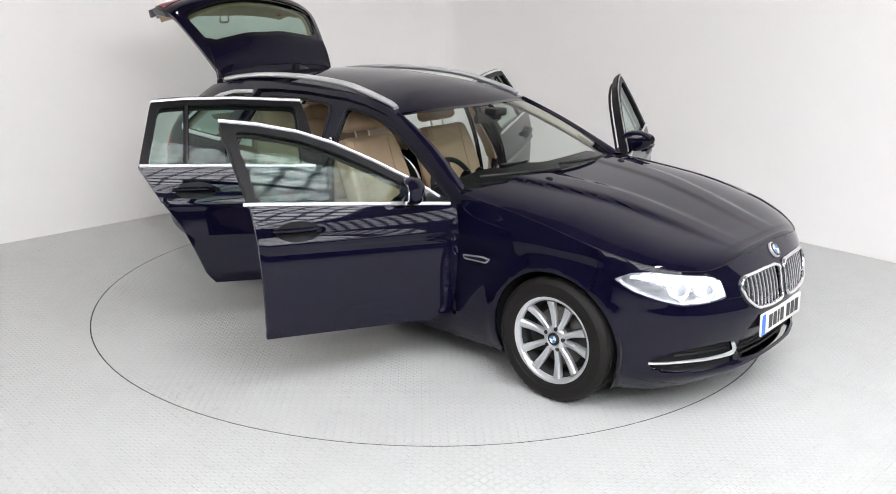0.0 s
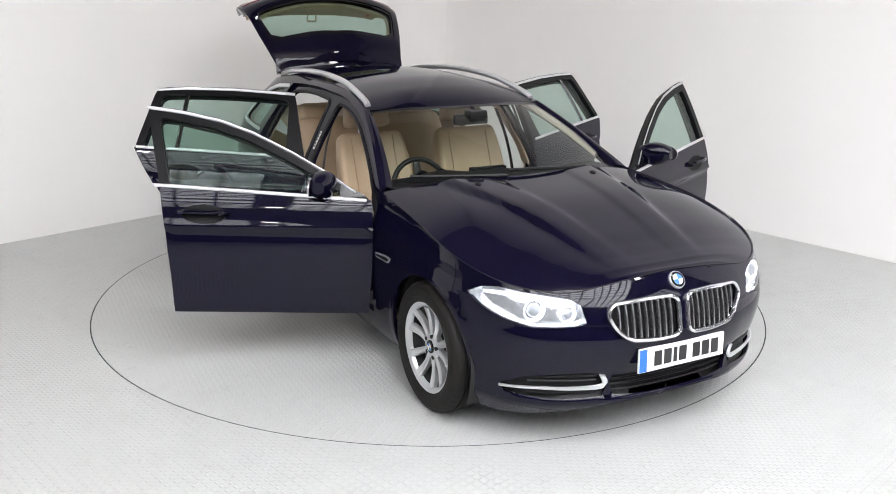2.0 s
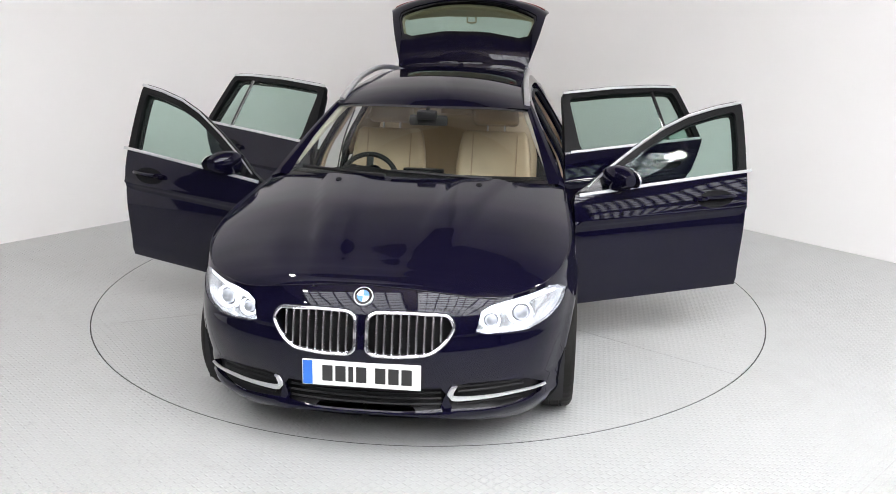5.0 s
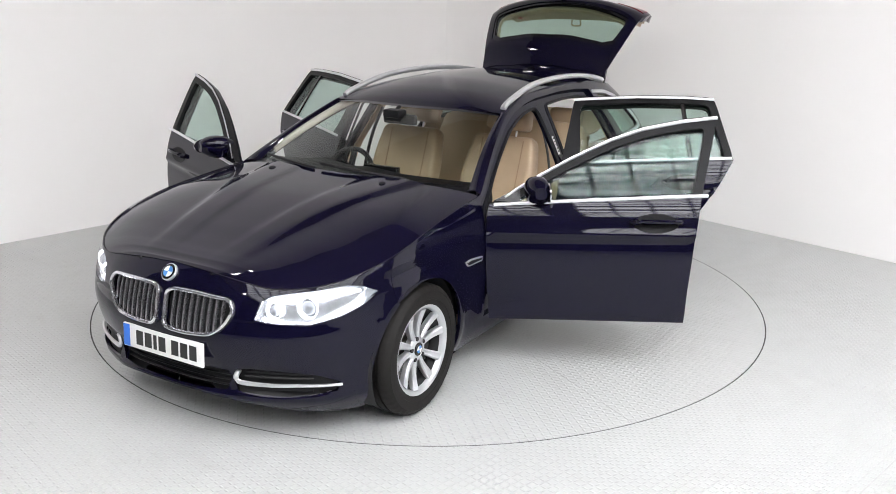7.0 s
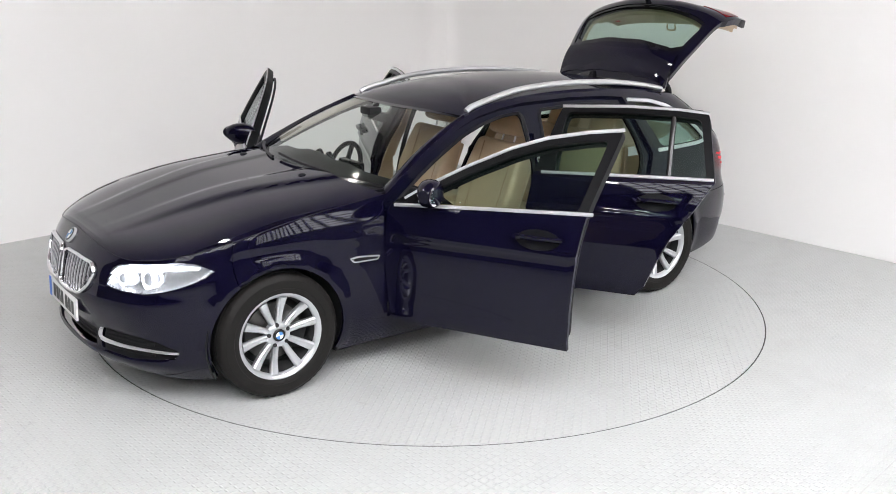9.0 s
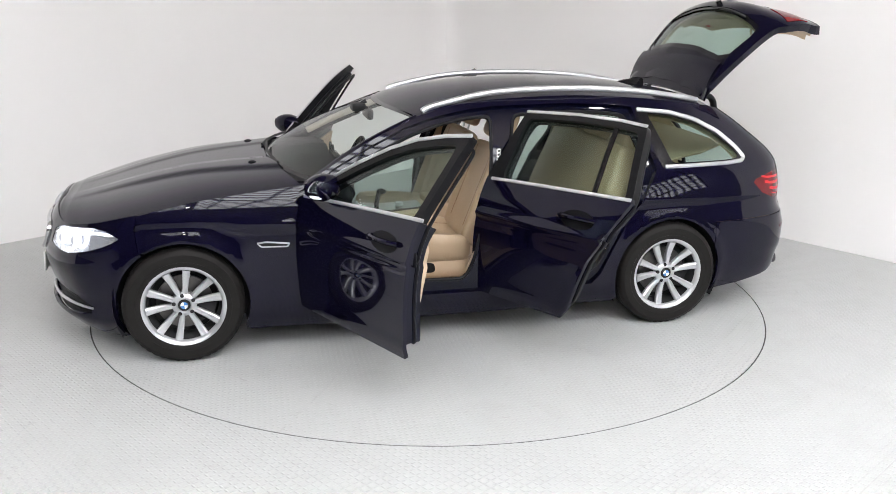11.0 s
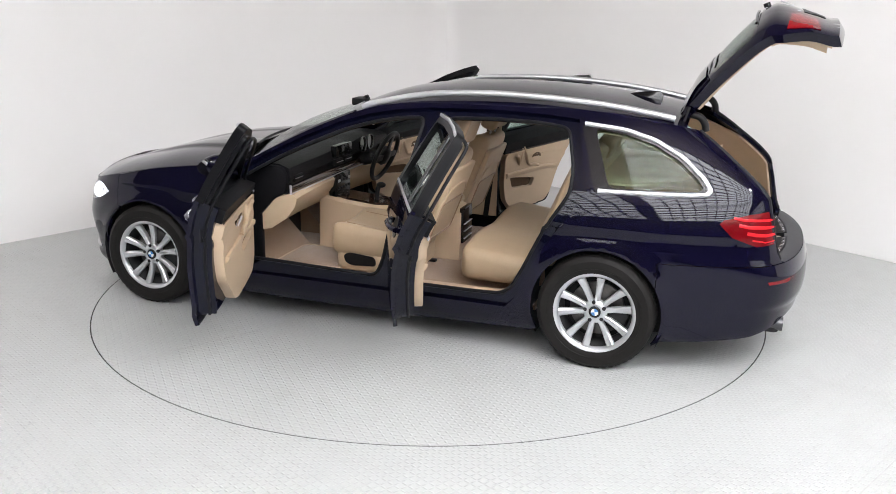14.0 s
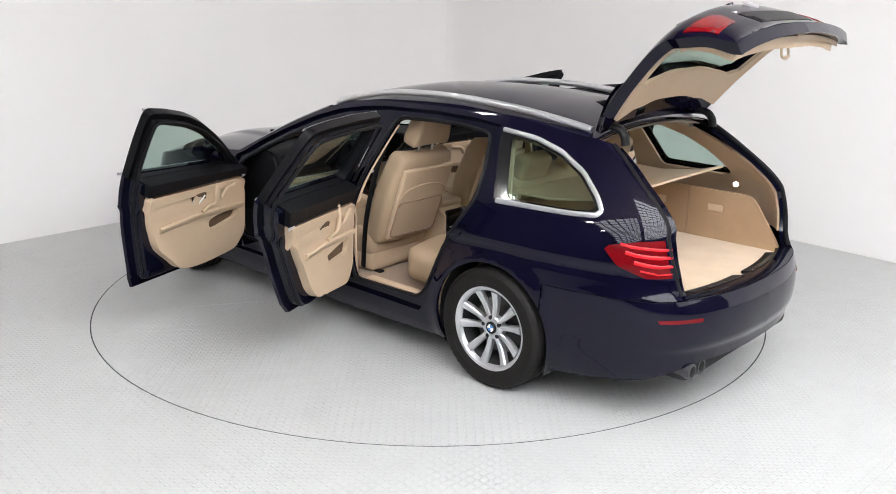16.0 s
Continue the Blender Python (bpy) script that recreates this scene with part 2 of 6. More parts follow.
def resample(poly, step, closed=True):
    P = np.asarray(poly, float)
    Q = np.vstack([P, P[:1]]) if closed else P
    out = []
    for a, b in zip(Q, Q[1:]):
        n = max(1, int(np.ceil(np.linalg.norm(b - a) / step)))
        out += [a + (b - a) * i / n for i in range(n)]
    if not closed:
        out.append(Q[-1])
    return np.array(out)


def inside(poly, q):
    x, y = q[:, 0], q[:, 1]
    r = np.zeros(len(q), bool)
    for (x1, y1), (x2, y2) in zip(poly, np.roll(poly, -1, 0)):
        c = (y1 > y) != (y2 > y)
        r ^= c & (x < (x2 - x1) * (y - y1) / (y2 - y1 + 1e-30) + x1)
    return r


def fill(outer, holes, step):
    """Triangles that fill an outline with holes; returns points, triangles and the boundary loops."""
    loops = [resample(outer, step)] + [resample(h, step) for h in holes]
    pts = np.vstack(loops)
    edges, loop_ids, k = [], [], 0
    for l in loops:
        ids = list(range(k, k + len(l)))
        edges += list(zip(ids, ids[1:] + ids[:1]))
        loop_ids.append(ids)
        k += len(l)
    lo, hi = loops[0].min(0), loops[0].max(0)
    gx, gy = np.meshgrid(np.arange(lo[0] + step * 0.37, hi[0], step), np.arange(lo[1] + step * 0.37, hi[1], step))
    g = np.stack([gx.ravel(), gy.ravel()], 1)
    ok = inside(loops[0], g)
    for l in loops[1:]:
        ok &= ~inside(l, g)
    g = g[ok]
    if len(g):
        near = np.min(((g[:, None, :] - pts[None]) ** 2).sum(2), 1)
        g = g[near > (0.45 * step) ** 2]
    allp = np.vstack([pts, g]) if len(g) else pts
    v, e, f, ov, oe, of = delaunay_2d_cdt([Vector(p) for p in allp], edges, [], 0, 1e-6)
    v = np.array([tuple(p) for p in v])
    f = np.array([t for t in f if len(t) == 3])
    cen = v[f].mean(1)
    ok = inside(loops[0], cen)
    for l in loops[1:]:
        ok &= ~inside(l, cen)
    f = f[ok]
    a, b, c = v[f[:, 0]], v[f[:, 1]], v[f[:, 2]]
    flip = ((b - a)[:, 0] * (c - a)[:, 1] - (b - a)[:, 1] * (c - a)[:, 0]) < 0
    f[flip] = f[flip][:, ::-1]
    cnt = {}
    for t in f:
        for i in range(3):
            cnt[(t[i], t[(i + 1) % 3])] = 1
    rim = [(p, q) for p, q in cnt if (q, p) not in cnt]
    return v, f, rim


# ---------------------------------------------------------------- the car's skin
# Car space: x ahead, y to its left, z up, from the ground under the middle of the wheelbase. The outside is one surface S(u, z): u runs round
# the plan from the middle of the nose along the left side to the middle of the tail.
PLAN = spline([(2.300, -0.12), (2.303, 0.0), (2.298, 0.15), (2.280, 0.30), (2.235, 0.46), (2.145, 0.65), (2.01, 0.80), (1.80, 0.892), (1.484, 0.928), (1.0, 0.928),
               (0.4, 0.93), (-0.3, 0.932), (-1.0, 0.935), (-1.484, 0.928), (-1.9, 0.895), (-2.2, 0.835), (-2.36, 0.765), (-2.465, 0.65),
               (-2.535, 0.48), (-2.58, 0.25), (-2.592, 0.0), (-2.585, -0.2)], 16)
PLAN = PLAN[16:-16]
PU = np.concatenate([[0], np.cumsum(np.hypot(*np.diff(PLAN, axis=0).T))])
UMAX = PU[-1]
side_in = curve([(0.10, 0.10), (0.18, 0.055), (0.24, 0.03), (0.34, 0.012), (0.5, 0.002), (0.62, 0.0), (0.72, 0.006), (0.775, 0.014), (0.80, 0.012), (0.86, 0.022), (0.93, 0.045),
                 (0.98, 0.066), (1.02, 0.088), (1.10, 0.135), (1.2, 0.197), (1.3, 0.262), (1.36, 0.305), (1.42, 0.36), (1.47, 0.43)])
nose_in = curve([(0.10, 0.16), (0.16, 0.085), (0.20, 0.045), (0.235, 0.016), (0.258, 0.012), (0.28, 0.028), (0.37, 0.032), (0.40, 0.022), (0.47, 0.004), (0.52, -0.004), (0.55, -0.003), (0.58, 0.003),
                 (0.60, 0.010), (0.64, 0.017), (0.70, 0.034), (0.75, 0.060), (0.80, 0.098), (0.9, 0.2)])
tail_in = curve([(0.10, 0.15), (0.2, 0.07), (0.28, 0.036), (0.36, 0.022), (0.395, 0.014), (0.415, 0.0), (0.50, -0.006), (0.585, 0.0), (0.61, 0.010), (0.655, 0.026), (0.69, 0.052), (0.75, 0.068), (0.92, 0.076), (0.99, 0.086), (1.04, 0.112), (1.2, 0.30),
                 (1.36, 0.575), (1.42, 0.72), (1.5, 0.83)])


def S(u, z):
    """Places on the skin."""
    u, z = np.asarray(u, float), np.asarray(z, float)
    X, Y = np.interp(u, PU, PLAN[:, 0]), np.interp(u, PU, PLAN[:, 1])
    gn = np.clip((X - 1.3) / 1.0, 0, 1)
    gt = np.clip((-1.25 - X) / 1.305, 0, 1)
    x = X - nose_in(z) * gn * gn * (3 - 2 * gn) + tail_in(z) * gt ** 1.5
    flare = 0.0
    for ax in (1.484, -1.484):
        r = np.hypot(X - ax, z - 0.335)
        flare = flare + 0.014 * np.exp(-((r - 0.375) / 0.05) ** 2) * (z < 0.9)
    crease = 0.007 * np.exp(-((z - 0.35 + 0.02 * X) / 0.03) ** 2) * np.clip((1.0 - np.abs(X)) * 4, 0, 1) + 0.013 * np.exp(-((z - 0.785 - 0.012 * np.clip(-X, -1, 2)) / 0.017) ** 2) * np.clip((1.6 - np.abs(X + 0.2)) * 2, 0, 1)
    y = Y * (1 - side_in(z) / 0.93) + (flare + crease) * np.clip(Y / 0.8, 0, 1)
    return np.stack([x, y, z + 0 * u], -1)


def Sn(u, z):
    e = 2e-3
    a = S(u + e, z) - S(u - e, z)
    b = S(u, z + e) - S(u, z - e)
    n = np.cross(a, b)
    return n / np.maximum(np.linalg.norm(n, axis=-1, keepdims=True), 1e-9)


UT = np.linspace(0, UMAX, 1400)


def at_x(x, z):
    """u of the side's point at x and z."""
    return float(np.interp(-x, -S(UT, np.full(1400, z))[:, 0], UT))


def at_nose(y, z):
    i = UT < 0.75
    return float(np.interp(y, S(UT[i], np.full(i.sum(), z))[:, 1], UT[i]))


def at_tail(y, z):
    i = UT > UMAX - 1.0
    return float(np.interp(-y, -S(UT[i], np.full(i.sum(), z))[:, 1], UT[i]))


def side(pts):
    return np.array([(at_x(x, z), z) for x, z in resample(pts, 0.06)])


def nose(pts):
    return np.array([(at_nose(y, z), z) for y, z in resample(pts, 0.04)])


def tail(pts):
    return np.array([(at_tail(y, z), z) for y, z in resample(pts, 0.04)])


def patch(name, outer, holes, mat, parent, thick=0.012, off=0.0, step=0.035, mirror=False, both=False, m=None, label="", back=None, tilt=None):
    """A panel cut out of the skin: an outline with holes in (u, z), raised by off, thick inwards. mirror: on the car's right. both: over the middle,
    on both halves. m: a turn of the finished panel. back: the thickness's far side is left out where False."""
    v, f, rim = fill(np.asarray(outer), [np.asarray(h) for h in holes], step)
    P, N = S(v[:, 0], v[:, 1]), Sn(v[:, 0], v[:, 1])
    if both:
        mid = P[:, 1] < 1e-3
        P[mid, 1] = 0
        N[mid, 1] = 0
    V, F, NN = [], [], []

    def emit(sign):
        k = len(V)
        s = np.array([1, sign, 1])
        A, Nn = (P + N * off) * s, N * s
        B = (P + N * (off - thick)) * s
        n = len(A)
        V.extend(A); NN.extend(Nn)
        V.extend(B); NN.extend(-Nn)
        tri = f if sign > 0 else f[:, ::-1]
        ids = np.arange(2 * n) + k
        if both and sign < 0:   # the halves share their middle line
            ids[:n][mid] = np.arange(n)[mid]
            ids[n:][mid] = np.arange(n)[mid] + n
        F.extend(ids[tri].tolist())
        F.extend(ids[n:][tri[:, ::-1]].tolist())
        for p, q in rim:
            if both and (P[p][1] < 1e-3 and P[q][1] < 1e-3):
                continue
            a, b, c, d = A[p], A[q], B[q], B[p]
            w = np.cross(b - a, d - a)
            w = w / max(np.linalg.norm(w), 1e-9)
            j = len(V)
            V.extend([a, b, c, d]); NN.extend([w] * 4)
            F.append((j, j + 1, j + 2, j + 3) if sign > 0 else (j + 3, j + 2, j + 1, j))
            if sign < 0:
                NN[-4:] = [-w] * 4
    if both:
        emit(1); emit(-1)
    else:
        emit(-1 if mirror else 1)
    if m is not None:
        V = [m @ Vector(p) for p in V]
        r = m.to_3x3()
        NN = [r @ Vector(n) for n in NN]
    return link(name, V, F, mat, parent, label, NN)


def on_skin(uz, off=0.0, sign=1, m=None):
    uz = np.asarray(uz)
    p = (S(uz[:, 0], uz[:, 1]) + Sn(uz[:, 0], uz[:, 1]) * off) * np.array([1, sign, 1])
    return [m @ Vector(q) if m is not None else Vector(q) for q in p]


def band(name, uz, w, mat, parent, off=0.006, sign=1, m=None, closed=False, label="", flat=0.5):
    """A slim bar that follows a line on the skin."""
    bm = bmesh.new()
    tube(bm, on_skin(resample(uz, 0.03, closed), off, sign, m), w / 2, 8, closed, flat, up=(0, sign * 1.0, 0.25))
    return part(name, bm, mat, parent, label)


def grid(name, fn, us, vs, mat, parent, label="", thick=0.0, m=None):
    """A sheet over a rectangle of parameters."""
    U, Vv = np.meshgrid(us, vs, indexing="ij")
    P = fn(U, Vv)
    e = 1e-3
    N = np.cross(fn(U + e, Vv) - fn(U - e, Vv), fn(U, Vv + e) - fn(U, Vv - e))
    N /= np.maximum(np.linalg.norm(N, axis=-1, keepdims=True), 1e-9)
    if N[len(us) // 2, len(vs) // 2] @ np.array([0.3 if abs(N[..., 0]).mean() > 0.3 else 0, 0, 1]) < 0:
        N = -N
    a, b = U.shape
    V = P.reshape(-1, 3).tolist()
    NN = N.reshape(-1, 3).tolist()
    F = [(i * b + j, i * b + j + 1, (i + 1) * b + j + 1, (i + 1) * b + j) for i in range(a - 1) for j in range(b - 1)]
    p0, p1, p3 = (np.array(V[k]) for k in (F[0][0], F[0][1], F[0][3]))
    if np.cross(p1 - p0, p3 - p0) @ np.array(NN[0]) < 0:
        F = [q[::-1] for q in F]
    if thick:
        k = len(V)
        V += (P - N * thick).reshape(-1, 3).tolist()
        NN += (-N).reshape(-1, 3).tolist()
        F += [tuple(k + i for i in q[::-1]) for q in F]
        ring = [j for j in range(b)] + [i * b + b - 1 for i in range(1, a)] + [(a - 1) * b + j for j in range(b - 2, -1, -1)] + [i * b for i in range(a - 2, 0, -1)]
        for i, j in zip(ring, ring[1:] + ring[:1]):
            F.append((i, j, j + k, i + k))
    if m is not None:
        V = [m @ Vector(p) for p in V]
        NN = [m.to_3x3() @ Vector(n) for n in NN]
    return link(name, V, F, mat, parent, label, NN)


def hinge(x, y, deg, axis="z", z=0.0):
    h = Matrix.Translation((x, y, z))
    r = Matrix.Rotation(radians(deg), 4, axis.upper())
    return h @ r @ h.inverted()


# ---------------------------------------------------------------- the studio
def box_thing(name, lo, hi, mat, label, category, kind="structure", bevel=0.0, m=None):
    bm = bmesh.new()
    box(bm, lo, hi, bevel)
    ob = part(name, bm, mat, None, label, m)
    return tagged(ob, category=category, kind=kind)


def studio():
    # floor with a round pit for the turntable
    n = 128
    V, F = [], []
    for i in range(n):
        a = 2 * math.pi * i / n
        c, s = math.cos(a), math.sin(a)
        k = 11.0 / max(abs(c), abs(s))
        for r, z in ((TABLE_R + 0.009, -0.06), (TABLE_R + 0.009, 0.0), (k, 0.0), (k, -0.06)):
            V.append((r * c, r * s, z))
    for i in range(n):
        j = (i + 1) % n
        for q in range(3):
            F.append((i * 4 + q, i * 4 + q + 1, j * 4 + q + 1, j * 4 + q))
    ob = link("floor", V, F, FLOOR, smooth=False)
    tagged(ob, "pale grey painted steel checker plate studio floor", "floor", kind="structure")
    # dark ring added in the open gap to stand for the shade inside it
    bm = bmesh.new()
    ring = lambda r0, z0: [(r0 * math.cos(2 * math.pi * i / 160), r0 * math.sin(2 * math.pi * i / 160), z0) for i in range(160)]
    loft(bm, [ring(TABLE_R + 0.0008, -0.05), ring(TABLE_R + 0.0008, -0.0015), ring(TABLE_R + 0.0085, -0.0015), ring(TABLE_R + 0.0085, -0.05)], caps=False)
    tagged(part("gap_strip", bm, GAP, None, "thin dark strip added for the shaded gap round the turntable"), category="floor joint", kind="structure")
    box_thing("floor_pit", (-2.4, -2.4, -0.10), (2.4, 2.4, -0.062), GAP, "dark pit under the round turntable", "floor")
    bm = bmesh.new()
    for p, q in (((1.889, -2.624), (2.62, -1.925)), ((1.889, -2.624), (1.2, -3.3))):
        d = Vector((q[0] - p[0], q[1] - p[1], 0)).normalized().cross(Vector((0, 0, 1))) * 0.003
        vs = [bm.verts.new((x + s * d.x, y + s * d.y, 0.002)) for (x, y), s in ((p, 1), (q, 1), (q, -1), (p, -1))]
        bm.faces.new(vs)
    tagged(part("floor_joint", bm, material("floor_joint_line", (0.45, 0.45, 0.45), 0.6, vary=0.2, scale=20), None, "fine grey joint between two floor plates"), category="floor joint", kind="structure")
    # two white walls that meet in a softly rounded corner, and the darker hall behind the camera
    corner = np.array((0.15, 4.81))
    dl, dr = np.array((-0.695, -0.719)), np.array((0.66, -0.751))
    path = [corner + dl * 9.5]
    r = 0.35
    a, b = corner + dl * r, corner + dr * r
    for t in np.linspace(0, 1, 9):
        path.append((1 - t) ** 2 * a + 2 * t * (1 - t) * corner + t * t * b)
    path.append(corner + dr * 9.5)
    path = np.array(path)
    H = 7.0
    nrm = []
    for i in range(len(path)):
        d = path[min(i + 1, len(path) - 1)] - path[max(i - 1, 0)]
        d /= np.linalg.norm(d)
        nrm.append((-d[1], d[0]))
    nrm = np.array(nrm)
    for name, sl in (("wall_west", slice(0, 6)), ("wall_east", slice(5, 11))):
        bm = bmesh.new()
        rings = [[(*p, -0.02), (*p, H), (*(p + q * 0.2), H), (*(p + q * 0.2), -0.02)] for p, q in zip(path[sl], nrm[sl])]
        loft(bm, rings)
        tagged(part(name, bm, WALL, None, "plain matt white painted studio wall"), category="wall", kind="structure")
    e1, e2 = path[0], path[-1]
    for name, p, q in (("wall_south", (-7.6, -10.6), (7.6, -10.6)), ("wall_far_west", (-7.6, -10.6), (e1[0] - 0.2, e1[1] + 0.1)), ("wall_far_east", (7.6, -10.6), (e2[0] + 0.2, e2[1] + 0.1))):
        p, q = Vector((*p, 0)), Vector((*q, 0))
        d = (q - p).normalized()
        bm = bmesh.new()
        w = d.cross(Vector((0, 0, 1))) * 0.1
        loft(bm, [[c + w, c - w, c - w + Vector((0, 0, H)), c + w + Vector((0, 0, H))] for c in (p, q)])
        tagged(part(name, bm, HALL, None, "plain dark grey wall of the hall behind the studio"), category="wall", kind="structure")
    box_thing("ceiling", (-9, -10.9, H), (9, 6.5, H + 0.1), ROOFING, "plain dull brown ceiling of the hall", "ceiling")


def light_panel(m, nx, ny, wx, wy, label, lit):
    """A lit ceiling panel divided by dark bars into panes."""
    ob = tagged(new("ceiling_light"), label, "ceiling light", "ceiling lights")
    ob.matrix_basis = m
    bm = bmesh.new()
    for i in range(nx + 1):
        x = -wx / 2 + wx * i / nx
        box(bm, (x - 0.02, -wy / 2, -0.05), (x + 0.02, wy / 2, 0.02))
    for j in range(ny + 1):
        y = -wy / 2 + wy * j / ny
        box(bm, (-wx / 2, y - 0.028, -0.06), (wx / 2, y + 0.028, 0.015))
    part("frame", bm, BLACK, ob)
    bm = bmesh.new()
    box(bm, (-wx / 2 + 0.01, -wy / 2 + 0.01, 0.022), (wx / 2 - 0.01, wy / 2 - 0.01, 0.04))
    part("diffuser", bm, lit, ob)
    for sx in (-0.45, 0.45):
        for sy in (-0.45, 0.45):
            p = m @ Vector((sx * wx, sy * wy, 0.02))
            bm = bmesh.new()
            cyl(bm, p, (p.x, p.y, 7.01), 0.015, n=8)
            part("hanger", bm, BLACK, ob, m=m.inverted())
    return ob


studio()
light_panel(pose(2.55, -5.8, 4.55, 30, 0, 0), 12, 22, 5.6, 5.0, "large lit ceiling panel divided by dark bars", TUBE)
light_panel(pose(-2.35, -6.3, 4.3, 30, 0, 0), 7, 16, 3.3, 3.6, "narrow dimmer lit ceiling panel divided by dark bars", TUBE_DIM)
light_panel(pose(6.55, -6.2, 3.2, 0, 90, 6), 5, 16, 1.7, 5.0, "upright lit panel divided by dark bars along the hall wall", TUBE_WALL)


def flood_light(p):
    """A small flood lamp hung from the ceiling and turned to the turntable."""
    ob = tagged(new("flood_light"), "small lit flood lamp hung from the ceiling", "flood light", "flood lights")
    m = look(p, (0, 0, 0.8))
    bm = bmesh.new()
    box(bm, (-0.13, -0.10, 0.0), (0.13, 0.10, 0.09), 0.01)
    part("housing", bm, BLACK, ob, m=m)
    bm = bmesh.new()
    box(bm, (-0.115, -0.085, -0.006), (0.115, 0.085, -0.001))
    part("lamp_glass", bm, FLOOD, ob, m=m)
    bm = bmesh.new()
    cyl(bm, m @ Vector((0, 0, 0.08)), (p[0], p[1], 7.01), 0.015, n=8)
    part("hanger", bm, BLACK, ob)


FLOOD = material("lit_flood_glass", (0.95, 0.95, 0.95), 0.3, emit=(1.0, 0.98, 0.95), strength=120.0)
for fp in ((-3.2, -4.2, 4.4), (3.0, -1.2, 5.0), (-2.4, 0.6, 5.2), (0.2, -8.6, 3.6), (4.4, -3.0, 4.6), (-4.6, -2.0, 4.6), (-0.3, -9.6, 4.4), (-4.4, -6.2, 4.6), (5.6, -0.8, 4.5)):
    flood_light(fp)


def turntable():
    ob = tagged(new("turntable"), "round pale grey checker plate turntable set flush in the floor", "turntable")
    bm = bmesh.new()
    cyl(bm, (0, 0, -0.055), (0, 0, 0.0), TABLE_R, n=160)
    part("plate", bm, TABLE, ob)
    bm = bmesh.new()
    for k in range(3):
        a = radians(-62 + 120 * k)
        c, s = math.cos(a), math.sin(a)
        box(bm, (0.3, -0.0015, 0.001), (TABLE_R - 0.01, 0.0015, 0.0025), m=Matrix.Rotation(a, 4, "Z"))
    part("plate_joint", bm, material("table_joint", (0.5, 0.5, 0.5), 0.6, vary=0.1, scale=9), ob, "fine joints between the turntable's plates")
    return ob


table = turntable()


# ---------------------------------------------------------------- the car
car = tagged(new("car"), "navy metallic estate car with every door and the tailgate open", "car")
ztop = curve([(at_nose(y, z), z) for y, z in ((0.0, 0.818), (0.2, 0.808), (0.4, 0.785), (0.5, 0.769), (0.57, 0.764))]
             + [(at_x(x, z), z) for x, z in ((2.04, 0.774), (1.94, 0.797), (1.8, 0.833), (1.6, 0.878), (1.3, 0.932), (1.0, 0.965), (0.8, 0.985))])
zroof = curve([(-x, z) for x, z in ((0.8, 0.985), (0.62, 1.085), (0.42, 1.19), (0.22, 1.28), (0.1, 1.328), (-0.1, 1.378), (-0.4, 1.415), (-0.9, 1.43), (-1.36, 1.41), (-1.7, 1.372), (-1.9, 1.345))])
FAXLE, RAXLE = 1.484, -1.484


FRONT_DOOR = [(0.832, 0.30), (0.842, 0.60), (0.836, 0.90), (0.82, 0.955), (0.74, 0.99), (0.60, 1.075), (0.40, 1.175), (0.18, 1.27), (0.0, 1.325), (-0.2, 1.36),
              (-0.385, 1.378), (-0.345, 1.2), (-0.295, 1.0), (-0.26, 0.75), (-0.235, 0.5), (-0.222, 0.30)]
REAR_DOOR = [(-0.228, 0.30), (-0.241, 0.5), (-0.266, 0.75), (-0.301, 1.0), (-0.351, 1.2), (-0.391, 1.378), (-0.8, 1.388), (-1.1, 1.38), (-1.285, 1.365), (-1.335, 1.18),
             (-1.385, 1.0), (-1.30, 0.86), (-1.16, 0.66), (-1.08, 0.50), (-1.02, 0.36), (-0.965, 0.30)]
BOTH_DOORS = FRONT_DOOR[:11] + REAR_DOOR[6:]
FRONT_OPEN = rounded([(0.765, 0.40), (0.795, 0.6), (0.79, 0.90), (0.70, 0.962), (0.56, 1.045), (0.38, 1.135), (0.15, 1.235), (-0.03, 1.29), (-0.2, 1.322), (-0.36, 1.335),
                      (-0.33, 1.1), (-0.26, 0.78), (-0.2, 0.5), (-0.15, 0.385)], 0.05)
REAR_OPEN = rounded([(-0.40, 0.37), (-0.375, 0.5), (-0.38, 0.78), (-0.43, 1.05), (-0.505, 1.338), (-0.8, 1.35), (-1.05, 1.345), (-1.235, 1.325), (-1.295, 1.12), (-1.295, 0.99),
                     (-1.17, 0.78), (-1.07, 0.56), (-1.0, 0.42), (-0.93, 0.37)], 0.05)
QUARTER = [(-1.302, 1.352), (-1.55, 1.33), (-1.72, 1.285), (-1.88, 1.205), (-2.0, 1.105), (-2.045, 1.045), (-2.02, 1.018), (-1.9, 1.01), (-1.43, 1.005)]
QUARTER = rounded(QUARTER, 0.03)
QUARTER_GLASS = rounded([(-1.385, 1.325), (-1.55, 1.305), (-1.72, 1.258), (-1.86, 1.185), (-1.965, 1.10), (-2.0, 1.058), (-1.98, 1.042), (-1.9, 1.036), (-1.505, 1.032)], 0.03)
TAIL_EDGE_Y = [(1.335, 0.545), (1.2, 0.61), (1.0, 0.665), (0.95, 0.68), (0.76, 0.655), (0.68, 0.645)]


def tail_edge():
    return [(at_tail(y, z), z) for z, y in TAIL_EDGE_Y]


